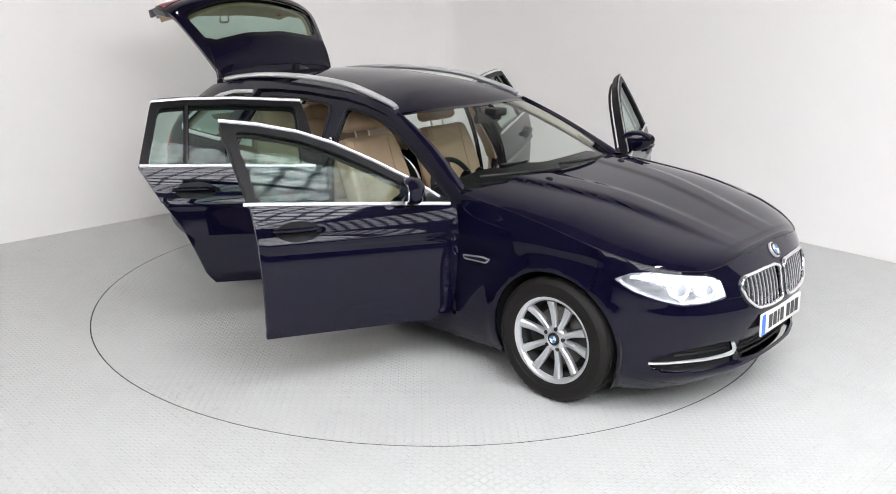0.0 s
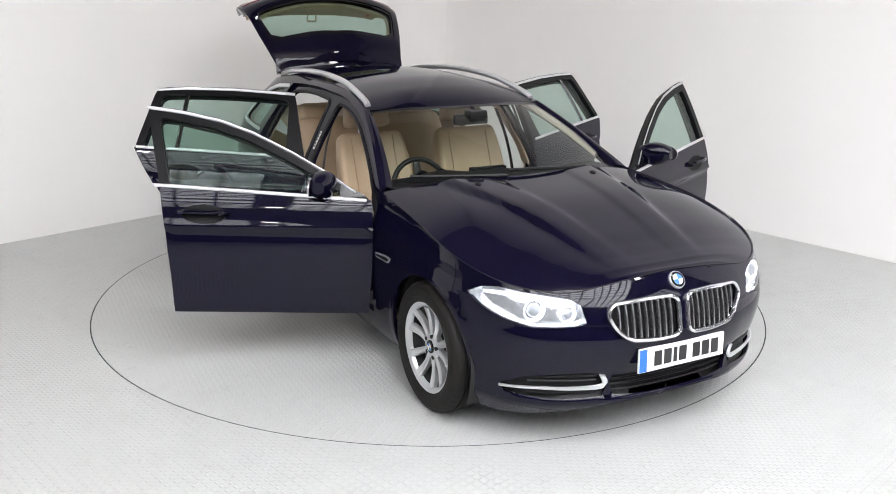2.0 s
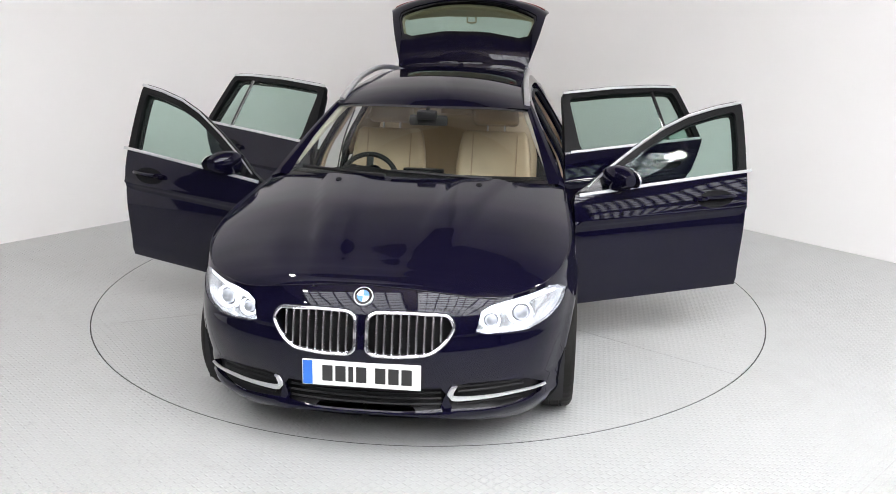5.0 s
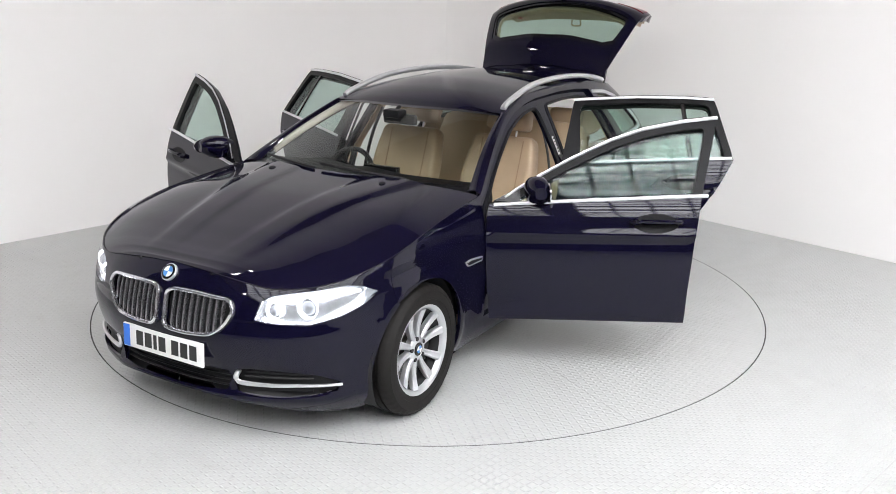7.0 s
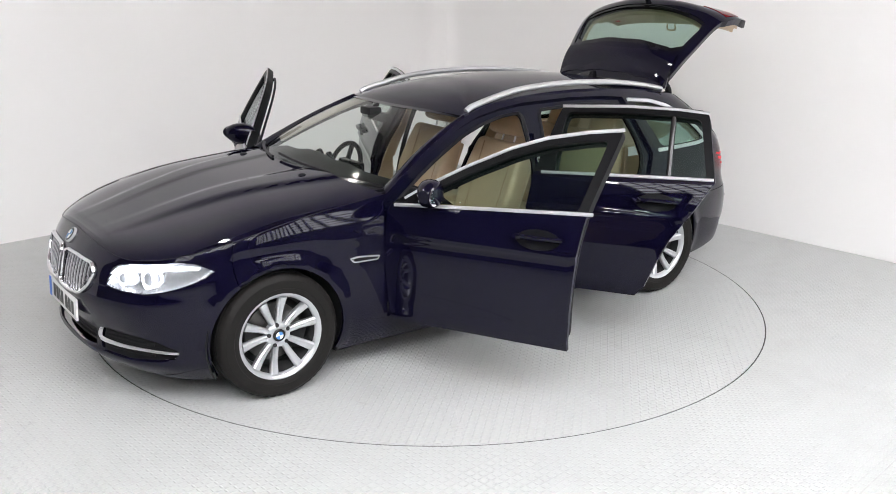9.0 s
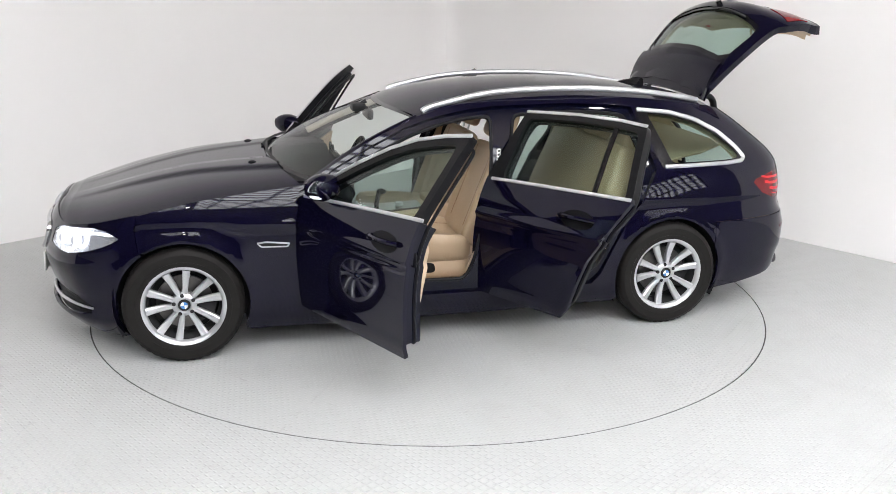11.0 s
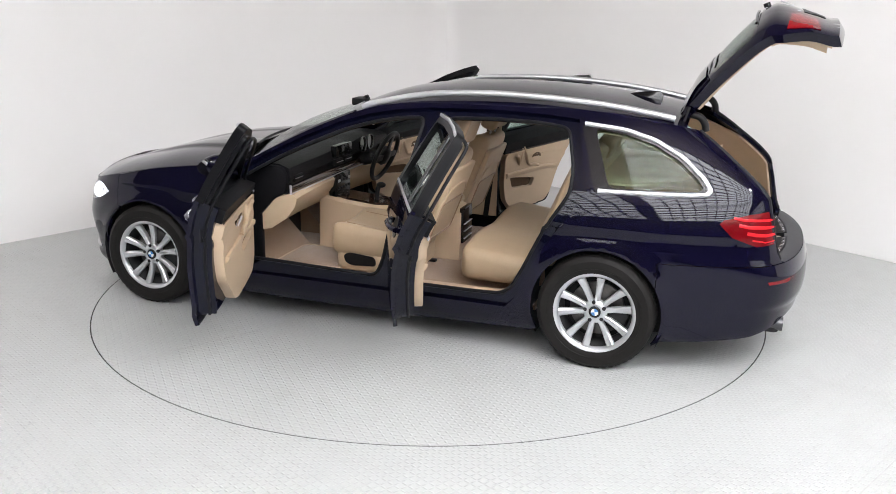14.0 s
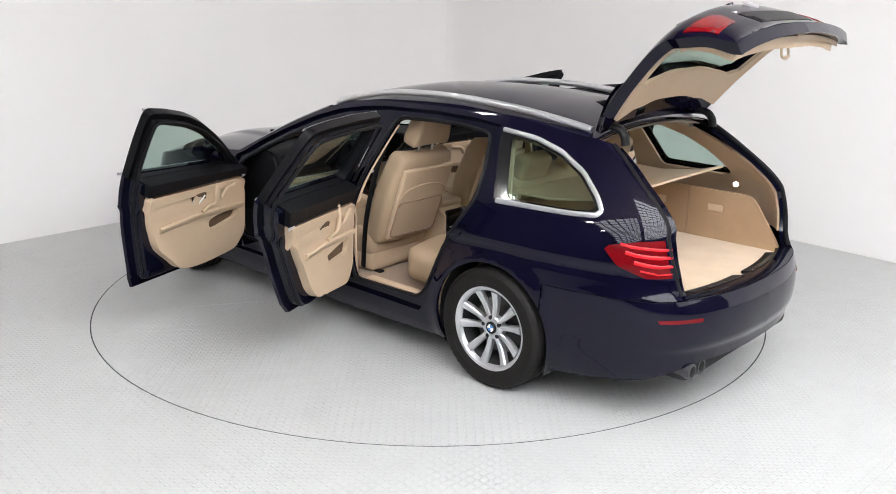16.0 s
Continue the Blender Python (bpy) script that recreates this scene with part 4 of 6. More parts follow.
# ---------------------------------------------------------------- nose
def front():
    back = np.array([(u, float(ztop(u)) - 0.02) for u in np.linspace(0, at_x(1.78, 0.85), 20)] + [(at_x(1.78, 0.62), 0.62), (at_x(1.95, 0.3), 0.3), (at_nose(0.6, 0.2), 0.2), (0, 0.2)])
    patch("nose_backing", back, [], BLACK, car, 0.01, off=-0.075, both=True, step=0.05)
    for sgn, mir in ((1, False), (-1, True)):
        h = patch("headlight", HEADLIGHT, [], LENS, car, 0.004, off=-0.002, mirror=mir, step=0.04, label="lit headlight behind a clear lens")
        h.visible_shadow = False
        patch("reflector_bowl", HEADLIGHT, [], REFLECTOR, h, 0.006, off=-0.06, mirror=mir, step=0.03)
        bm = bmesh.new()
        edge_o, edge_i = on_skin(resample(HEADLIGHT, 0.03), -0.004, sgn), on_skin(resample(HEADLIGHT, 0.03), -0.062, sgn)
        loft(bm, [edge_o, edge_i], caps=False)
        part("housing", bm, REFLECTOR, h)
        for u, z, r in ((at_nose(0.565, 0.678), 0.678, 0.036), (at_nose(0.70, 0.692), 0.692, 0.046)):
            p, n = Vector(S(u, z) * np.array([1, sgn, 1])), Vector(Sn(u, z) * np.array([1, sgn, 1]))
            d = (n * 0.45 + Vector((1, 0, 0)) * 0.9).normalized()
            c = p - n * 0.045
            bm = bmesh.new()
            q = d.to_track_quat("Y", "Z").to_matrix().to_4x4()
            mm = Matrix.Translation(c) @ q
            lathe(bm, [(r * 0.7, -0.02), (r, 0.005), (r * 1.12, 0.015), (r * 1.12, 0.02), (r * 1.0, 0.02), (r * 0.95, 0.008)], 28, mm)
            part("lamp_ring", bm, LAMP_ON, h)
            bm = bmesh.new()
            lathe(bm, [(r * 0.72, 0.006), (r * 0.68, 0.018), (r * 0.45, 0.028), (0.0005, 0.032)], 24, mm)
            part("lamp", bm, LAMP_LENS, h)
            bm = bmesh.new()
            lathe(bm, [(r * 0.98, 0.004), (r * 0.72, 0.004)], 28, mm)
            part("lamp_bezel", bm, SLAT, h)
        # lit eyebrow along the headlight's top
        uz = np.array([(at_nose(0.53, 0.712), 0.712), (at_nose(0.62, 0.735), 0.735), (at_x(1.98, 0.755), 0.755), (at_x(1.87, 0.745), 0.745)])
        band("light_guide", uz, 0.014, LAMP_ON, h, -0.03, sgn, flat=0.6)
        # kidney grille
        bm = bmesh.new()
        tube(bm, on_skin(resample(GRILLE, 0.02), 0.006, sgn), 0.0095, 8, True, 1.3, up=(1, 0, 0))
        g = part("grille", bm, GRILLE_CHROME, car, "chrome-framed kidney grille with upright slats")
        for k in range(9):
            y = 0.066 + 0.0345 * k
            zt, zb = 0.715 - max(0, y - 0.2) * 0.07, 0.543 + max(0, y - 0.2) * 0.16 + max(0, y - 0.30) * 0.75
            bm = bmesh.new()
            lo, hi = (S(at_nose(y, z), z) * np.array([1, sgn, 1]) + np.array([-0.012, 0, 0]) for z in (zb, zt))
            pts = [tuple(lo + (hi - lo) * f + np.array([0.006 * math.sin(math.pi * f), 0, 0])) for f in np.linspace(0, 1, 5)]
            tube(bm, pts, 0.0072, 6, flat=2.0, up=(1, 0, 0))
            part("slat", bm, SLAT, g)
        # lower side intakes: a chrome blade that thickens inwards and turns up at its inner end
        bm = bmesh.new()
        line = [(at_x(1.975, 0.312), 0.312), (at_nose(0.66, 0.318), 0.318), (at_nose(0.55, 0.316), 0.316), (at_nose(0.45, 0.317), 0.317), (at_nose(0.40, 0.322), 0.322), (at_nose(0.385, 0.335), 0.335),
                (at_nose(0.388, 0.355), 0.355), (at_nose(0.402, 0.380), 0.380)]
        uz = spline(line, 5)
        rings = []
        for k, (u0, z0) in enumerate(uz):
            f = k / (len(uz) - 1)
            w = 0.006 + 0.008 * min(1, f * 1.6)
            q, n0 = S(u0, z0), Sn(u0, z0)
            a = S(u0 + 1e-3, z0) - q if k < 25 else S(u0, z0 - 1e-3) - q
            a = a / np.linalg.norm(a)
            b = np.cross(n0, a)
            rings.append([tuple((q + n0 * (0.002 + 0.008 * math.sin(t) + 0.002) + b * w * math.cos(t)) * np.array([1, sgn, 1])) for t in np.linspace(0, 2 * math.pi, 8, endpoint=False)])
        loft(bm, rings)
        part("intake_trim", bm, CHROME, car, "satin chrome blade across the side intake")
        patch("side_intake", FOG, [], BLACK, car, 0.005, off=-0.03, mirror=mir, step=0.05)
        for z0 in (0.29, 0.348, 0.370):
            uz = np.array([(at_nose(0.42, z0), z0), (at_nose(0.5, z0), z0), (at_nose(0.6, z0), z0), (at_x(2.07, z0 - 0.004), z0 - 0.004)])
            band("intake_bar", uz, 0.014, BLACK, car, -0.012, sgn)
    for z in (0.285, 0.312, 0.338, 0.362):
        bm = bmesh.new()
        pts = [tuple(S(at_nose(abs(y), z), z) * np.array([1, 1 if y >= 0 else -1, 1]) + np.array([-0.03, 0, 0])) for y in np.linspace(-0.34, 0.34, 17)]
        tube(bm, pts, 0.007, 6, flat=0.7)
        part("lower_grille_bar", bm, BLACK, car)
    # number plate with unreadable bars
    pm = Matrix.Translation((2.309, 0.002, 0.444)) @ Matrix.Rotation(radians(-3), 4, "Y")
    bm = bmesh.new()
    box(bm, (-0.012, -0.262, -0.058), (0.0, 0.262, 0.058), 0.004)
    plate = part("number_plate", bm, PLATE, car, "white number plate with dark bars and a blue strip", pm)
    bm = bmesh.new()
    box(bm, (0.0, -0.258, -0.054), (0.0015, -0.216, 0.054))
    part("plate_strip", bm, PLATE_BLUE, plate, m=pm)
    x = -0.172
    for k in range(7):
        bm = bmesh.new()
        w = 0.022 if k == 2 else 0.046
        box(bm, (0.0, x, -0.036), (0.0015, x + w, 0.036), 0.0005, 1)
        part("plate_bar", bm, PLATE_INK, plate, m=pm)
        x += w + (0.038 if k == 3 else 0.012)
    # round badge on the nose
    p = S(0.0, 0.775)
    n = Vector(Sn(0.02, 0.775)); n.y = 0
    bmx = Matrix.Translation(Vector(p) + n.normalized() * 0.003) @ n.to_track_quat("Y", "Z").to_matrix().to_4x4()
    bm = bmesh.new()
    lathe(bm, [(0.043, -0.004), (0.043, 0.006), (0.04, 0.009), (0.0005, 0.011)], 36, bmx)
    badge = part("badge", bm, CHROME, car, "round chrome-edged blue and white badge")
    bm = bmesh.new()
    lathe(bm, [(0.038, 0.0098), (0.027, 0.0112)], 36, bmx)
    part("badge_ring", bm, GLOSSBLACK, badge)
    for q in range(4):
        bm = bmesh.new()
        c = [bm.verts.new(bmx @ Vector((0, 0.0125, 0)))]
        for k in range(9):
            a = math.pi / 2 * (q + k / 8)
            c.append(bm.verts.new(bmx @ Vector((0.027 * math.cos(a), 0.0125, 0.027 * math.sin(a)))))
        bm.faces.new(c)
        part("badge_quarter", bm, BLUE if q % 2 else PLATE, badge)


front()


# ---------------------------------------------------------------- doors
belt = curve([(-0.96, 0.925), (-0.75, 0.938), (0.0, 0.972), (0.35, 0.985), (1.0, 0.998), (1.4, 1.003)])


def clip_belt(outline, keep_low, dz=0.0):
    """Cuts the outline along the belt line, raised by dz."""
    r = resample(outline, 0.02)
    f = np.array([p[1] - belt(-p[0]) - dz for p in r])
    if keep_low:
        f = -f
    out = []
    for i in range(len(r)):
        j = (i + 1) % len(r)
        if f[i] >= 0:
            out.append(r[i])
        if (f[i] >= 0) != (f[j] >= 0):
            t = f[i] / (f[i] - f[j])
            out.append(r[i] + (r[j] - r[i]) * t)
    out = np.array(out)
    # follow the belt's curve where the cut runs
    res = []
    for a, b in zip(out, np.roll(out, -1, 0)):
        res.append(a)
        if np.linalg.norm(b - a) > 0.1 and abs(a[1] - belt(-a[0]) - dz) < 1e-3:
            for x in np.linspace(a[0], b[0], 14)[1:-1]:
                res.append((x, float(belt(-x)) + dz))
    return np.array(res)


def smooth(poly, n):
    """A closed outline with its corners worn round."""
    P = resample(poly, 0.015)
    for _ in range(n):
        P = 0.5 * P + 0.25 * (np.roll(P, 1, 0) + np.roll(P, -1, 0))
    return P


def door(sgn, outline, hx, angle, front_door):
    mir = sgn < 0
    m = Matrix.Translation((-0.025, 0.088 * sgn, 0) if front_door else (0, 0.0 if sgn > 0 else -0.045, 0)) @ hinge(hx, 0.86 * sgn, -sgn * angle) @ hinge(hx, 0, 2.4, "y", 0.6)
    low = clip_belt(outline, True, 0.012)
    high = clip_belt(smooth(outline, 8), False, 0.0)
    ob = patch("door", side(low), [], PAINT, car, 0.022, off=0.001, mirror=mir, m=m, step=0.035,
               label="open navy car door with beige lining and a chrome window line")
    if front_door:
        win = clip_belt(inset(outline, 0.05), False, 0.004)
        win = smooth(np.array([p for p in win if p[0] > -0.33 - (p[1] - 1.0) * 0.06]), 14)
    else:
        win = clip_belt(inset(outline, 0.045), False, 0.004)
        win = smooth(np.array([p for p in win if p[0] < -0.42]), 14)
    patch("window_frame", side(high), [side(win)], FRAMEBLACK, ob, 0.045, off=0.0, mirror=mir, m=m, step=0.04)
    pane = patch("pane", side(expand(win, 0.01)), [], GLASS, ob, 0.004, off=-0.016, mirror=mir, m=m, step=0.08)
    pane.visible_shadow = False
    # chrome along the top edge and the belt
    if front_door:
        top = [p for p in resample([q for q in FRONT_DOOR[4:11]], 0.03, False)]
    else:
        top = [p for p in resample([q for q in REAR_DOOR[5:9]], 0.03, False)]
    band("top_trim", np.array([(at_x(x, z - 0.012), z - 0.012) for x, z in top]), 0.019, CHROME, ob, 0.004, sgn, m=m, flat=0.45)
    xs = np.linspace(0.80 if front_door else -0.345, -0.325 if front_door else -1.375, 24)
    band("belt_trim", np.array([(at_x(x, float(belt(-x)) + 0.006), float(belt(-x)) + 0.006) for x in xs]), 0.019, CHROME, ob, 0.005, sgn, m=m, flat=0.45)
    # inner shell with its rubber seal
    inner = smooth(inset(outline, 0.03), 10)
    patch("inner_shell", side(clip_belt(inner, True, 0.0)), [], JAMB, ob, 0.10, off=-0.02, mirror=mir, m=m, step=0.06)
    patch("inner_frame", side(clip_belt(inner, False, 0.0)), [side(expand(win, -0.004))], SEAL, ob, 0.035, off=-0.03, mirror=mir, m=m, step=0.05)
    band("seal", side(smooth(inset(outline, 0.028), 10)), 0.018, SEAL, ob, -0.085, sgn, closed=True, m=m, flat=1.0)
    # lining
    if front_door:
        card = rounded([(0.76, 0.44), (0.78, 0.60), (0.77, 0.862), (0.50, 0.872), (-0.205, 0.884), (-0.19, 0.70), (-0.14, 0.52), (0.02, 0.385), (0.20, 0.36), (0.66, 0.375)], 0.05)
        pocket = rounded([(0.70, 0.645), (0.66, 0.575), (0.43, 0.54), (0.36, 0.56), (0.365, 0.60), (0.45, 0.622)], 0.025)
        rail = [(0.74, 0.655), (0.5, 0.662), (0.2, 0.665), (-0.13, 0.64)]
        pull = [(0.62, 0.845), (0.50, 0.80), (0.40, 0.74), (0.28, 0.69)]
        grip = (0.26, 0.80)
    else:
        card = rounded([(-0.40, 0.44), (-0.385, 0.60), (-0.40, 0.872), (-0.7, 0.884), (-1.215, 0.892), (-1.12, 0.73), (-1.02, 0.56), (-0.95, 0.42), (-0.85, 0.37), (-0.48, 0.375)], 0.05)
        pocket = rounded([(-0.455, 0.64), (-0.48, 0.545), (-0.72, 0.525), (-0.755, 0.585)], 0.02)
        rail = [(-0.41, 0.665), (-0.6, 0.67), (-0.85, 0.67), (-1.03, 0.65)]
        pull = [(-0.50, 0.85), (-0.58, 0.80), (-0.66, 0.75), (-0.78, 0.70)]
        grip = (-0.80, 0.80)
    patch("door_card", side(card), [side(pocket)], CREAM, ob, 0.05, off=-0.12, mirror=mir, m=m, step=0.04, label="beige leather-covered door lining")
    patch("pocket", side(expand(pocket, 0.01)), [], RECESS_SHADE, ob, 0.006, off=-0.132, mirror=mir, m=m, step=0.05)
    xa, xb = (0.79, -0.235) if front_door else (-0.39, -1.27)
    sill = np.array([(xa, 0.868), (xa, float(belt(-xa)) + 0.006)] + [(x, float(belt(-x)) + 0.006) for x in np.linspace(xa, xb, 8)[1:]] + [(xb + (0.03 if front_door else 0.06), 0.89)])
    patch("upper_lining", side(sill), [], DASH, ob, 0.085, off=-0.068, mirror=mir, m=m, step=0.05, label="dark upper door lining")
    band("wood_strip", np.array([(at_x(x, 0.886), 0.886) for x in np.linspace(xa - 0.06, xb + 0.06, 14)]), 0.022, WOOD, ob, -0.158, sgn, m=m, flat=0.4)
    band("armrest", np.array([(at_x(x, z), z) for x, z in spline([(a, b) for a, b in rail], 6)]), 0.05, CREAM, ob, -0.174, sgn, m=m, flat=0.55)
    band("pull_handle", np.array([(at_x(x, z), z) for x, z in spline([(a, b) for a, b in pull], 6)]), 0.03, CREAM, ob, -0.182, sgn, m=m, flat=0.8)
    gx, gz = grip
    ta = np.linspace(0, 2 * math.pi, 20, endpoint=False)
    oval = np.array([(gx + 0.075 * math.cos(q) - 0.012 * math.sin(q), gz + 0.026 * math.sin(q) + 0.016 * math.cos(q)) for q in ta])
    patch("handle_recess", side(oval), [], RECESS_SHADE, ob, 0.004, off=-0.1675, mirror=mir, m=m, step=0.03)
    band("wood_end", np.array([(at_x(x, 0.888), 0.888) for x in ((xa - 0.02, xa - 0.06) if front_door else (xb + 0.04, xb + 0.10))]), 0.02, CHROME, ob, -0.158, sgn, m=m, flat=0.5)
    band("inner_handle", np.array([(at_x(gx + 0.055, gz + 0.012), gz + 0.012), (at_x(gx, gz), gz), (at_x(gx - 0.05, gz - 0.014), gz - 0.014)]), 0.014, CHROME, ob, -0.175, sgn, m=m, flat=0.6)
    # latch and red marker on the shut face
    ex = -0.19 if front_door else -1.03
    for z, mat, s in ((0.66, DISC, 0.012), (0.56, RED_DARK, 0.007)):
        bm = bmesh.new()
        p = S(at_x(ex - (0.0 if front_door else (z - 0.5) * 0.5), z), z) + np.array([0, -0.05, 0])
        box(bm, (p[0] - 0.012, p[1] - s, z - s), (p[0] + 0.01, p[1] + s, z + s), 0.003)
        part("latch", bm, mat, ob, m=m @ Matrix.Diagonal((1, sgn, 1, 1)))
    # outside handle over a black oval that paints in the shade of its cup
    hx0, hz = (-0.06, 0.855) if front_door else (-1.07, 0.872)
    t = np.linspace(0, 2 * math.pi, 24, endpoint=False)
    cup = np.array([(hx0 + 0.118 * math.cos(a), hz - 0.004 + 0.05 * math.sin(a)) for a in t])
    patch("handle_cup", side(cup), [], FRAMEBLACK, ob, 0.003, off=0.0032, mirror=mir, m=m, step=0.03)
    bm = bmesh.new()
    pts = []
    for k in range(11):
        f = k / 10
        x = hx0 + 0.125 - 0.25 * f
        p = (S(at_x(x, hz + 0.004), hz + 0.004) + Sn(at_x(x, hz), hz) * (0.006 + 0.034 * math.sin(math.pi * f) ** 0.6)) * np.array([1, sgn, 1])
        pts.append(m @ Vector(p))
    tube(bm, pts, 0.0135, 8, flat=1.5, up=(0, sgn, 0.2))
    part("handle", bm, PAINT, ob, "body-coloured pull handle")
    if front_door:
        mirror(sgn, m, ob)
    else:
        # divider between the main pane and the small one
        bm = bmesh.new()
        tube(bm, on_skin(np.array([(at_x(-1.12, 1.0), 1.0), (at_x(-1.10, 1.2), 1.2), (at_x(-1.085, 1.345), 1.345)]), -0.010, sgn, m), 0.016, 8, flat=0.6)
        part("pane_divider", bm, GLOSSBLACK, ob)
    return ob


def mirror(sgn, m, ob):
    mm = m @ Matrix.Diagonal((1, sgn, 1, 1))
    bm = bmesh.new()
    rings = []
    for k in range(9):
        f = k / 8
        y = 0.80 + 0.20 * f
        g = math.sin(math.pi * (0.14 + 0.80 * f)) ** 0.5
        hx, hz = 0.07 * g, 0.074 * g
        cx = 0.585 - 0.045 * f
        cz = 1.022 + 0.006 * f
        rings.append([(cx + hx * math.copysign(abs(math.cos(a)) ** 0.75, math.cos(a)), y, cz + hz * math.copysign(abs(math.sin(a)) ** 0.8, math.sin(a))) for a in np.linspace(0, 2 * math.pi, 20, endpoint=False)])
    loft(bm, rings)
    part("mirror_housing", bm, PAINT, ob, "body-coloured wing mirror", mm)
    bm = bmesh.new()
    rr = [(0.585 - 0.064 - 0.03 * (0.5 + 0.5 * math.cos(a)), 0.95 + 0.07 * math.cos(a), 1.024 + 0.05 * math.sin(a)) for a in np.linspace(0, 2 * math.pi, 24, endpoint=False)]
    loft(bm, [rr, [(x - 0.006, y, z) for x, y, z in rr]])
    part("mirror_glass", bm, REFLECTOR_FLAT, ob, "wing mirror glass", mm)
    bm = bmesh.new()
    loft(bm, [[(0.625, 0.80, 0.945), (0.485, 0.80, 0.955), (0.485, 0.83, 0.975), (0.625, 0.83, 0.97)], [(0.585, 0.90, 1.0), (0.515, 0.90, 1.005), (0.515, 0.90, 1.035), (0.585, 0.90, 1.035)]])
    part("mirror_foot", bm, GLOSSBLACK, ob, m=mm)
    # triangle before the window
    tri = [(0.80, 0.962), (0.66, 1.03), (0.655, 0.95)]
    patch("mirror_triangle", side(tri), [], GLOSSBLACK, ob, 0.02, off=0.004, mirror=sgn < 0, m=m, step=0.05)


REFLECTOR_FLAT = material("mirror_silver", (0.9, 0.9, 0.9), 0.01, 1.0)
for ds in (1, -1):
    door(ds, FRONT_DOOR, 0.80, 67.5 if ds > 0 else 68.5, True)
    door(ds, REAR_DOOR, -0.28, 65 if ds > 0 else 64, False)


# ---------------------------------------------------------------- tailgate
def tailgate():
    m = Matrix.Translation((0.062, -0.012, 0.024)) @ Matrix.Diagonal((1, 1.045, 1, 1)) @ hinge(-1.87, 0.0, 84.2, "y", 1.40)
    edge = [(z, y - 0.012) for z, y in TAIL_EDGE_Y]
    out = np.array([(at_tail(y, z), z) for z, y in [(1.385, 0.50), (1.345, 0.535)] + edge[1:-1] + [(0.685, 0.63)]] + [(UMAX, 0.668), (UMAX, 1.40)])
    win = np.array([(at_tail(y, z), z) for y, z in ((0.46, 1.28), (0.53, 1.245), (0.575, 1.115), (0.57, 1.08))] + [(UMAX, 1.07), (UMAX, 1.295)])
    hole_mid = [(at_tail(y, z), z) for y, z in ((0.57, 1.08), (0.575, 1.115), (0.53, 1.245), (0.46, 1.28))]
    # outline of one half with the window cut in from the middle
    half = list(out[:-1]) + [(UMAX, 1.07)] + hole_mid + [(UMAX, 1.295), (UMAX, 1.40)]
    gate = patch("tailgate", np.array(half), [], PAINT, car, 0.055, both=True, m=m, step=0.035, label="raised navy tailgate with a sloping rear window")
    patch("rear_pane", win, [], REAR_GLASS, gate, 0.004, off=-0.012, both=True, m=m, step=0.06).visible_shadow = False
    hin = [(at_tail(y, z), z) for y, z in ((0.555, 1.10), (0.56, 1.125), (0.515, 1.23), (0.44, 1.262))]
    patch("pane_border", np.array(list(win[:-2]) + [(UMAX, 1.07), (UMAX, 1.09)] + hin + [(UMAX, 1.276), (UMAX, 1.295)]), [], GLOSSBLACK, gate, 0.003, off=-0.006, both=True, m=m, step=0.05)
    inn = inset(np.array(half), 0.035)
    inn[:, 0] = np.minimum(inn[:, 0], UMAX)
    inn[np.array(half)[:, 0] > UMAX - 1e-6, 0] = UMAX
    n = len(out)
    inn[n - 1:n + 5] = [(UMAX, 1.09)] + hin + [(UMAX, 1.276)]
    patch("tailgate_lining", inn, [], CREAM, gate, 0.02, off=-0.056, both=True, m=m, step=0.05, label="beige tailgate lining")
    low = np.array([(at_tail(y, z), z) for y, z in ((0.56, 1.06), (0.585, 1.0), (0.60, 0.74))] + [(UMAX, 0.72), (UMAX, 1.065)])
    patch("lower_lining", low, [], CREAM, gate, 0.035, off=-0.074, both=True, m=m, step=0.06)
    for s in (1, -1):
        tl = np.array([(at_tail(y, z), z) for y, z in ((0.635, 0.935), (0.42, 0.925), (0.40, 0.89), (0.44, 0.80), (0.62, 0.775))])
        patch("gate_light", tl, [], RED, gate, 0.012, off=0.004, mirror=s < 0, m=m, step=0.03, label="red lamp set in the tailgate")
        bm = bmesh.new()
        p = S(at_tail(0.60, 0.70), 0.70)
        box(bm, (p[0] + 0.085, 0.50 * s - 0.03, 0.80), (p[0] + 0.10, 0.50 * s + 0.03, 0.825), 0.004)
        part("warning_light", bm, RED_ON, gate, m=m)
    # number plate recess, grip and lock
    rec = np.array([(at_tail(0.30, 0.86), 0.86), (at_tail(0.28, 0.745), 0.745), (UMAX, 0.745), (UMAX, 0.86)])
    patch("plate_recess", rec, [], BLACK, gate, 0.004, off=0.003, both=True, m=m, step=0.05)
    bm = bmesh.new()
    tube(bm, [m @ Vector((-2.49, y, 0.885)) for y in np.linspace(-0.30, 0.30, 9)], 0.014, 8)
    part("grip_strip", bm, CHROME, gate)
    p = Vector(S(UMAX, 0.95))
    bm = bmesh.new()
    lathe(bm, [(0.04, 0.0), (0.04, 0.008), (0.0005, 0.01)], 28, m @ Matrix.Translation((p.x - 0.002, 0, 0.95)) @ Matrix.Rotation(radians(90), 4, "Z"))
    part("badge", bm, CHROME, gate, "round chrome badge")
    bm = bmesh.new()
    tube(bm, spline([m @ Vector(q) for q in ((-2.40, 0.035, 0.735), (-2.36, 0.035, 0.725), (-2.36, -0.035, 0.725), (-2.40, -0.035, 0.735))], 5), 0.007, 6)
    part("latch", bm, CREAM, gate)
    bm = bmesh.new()
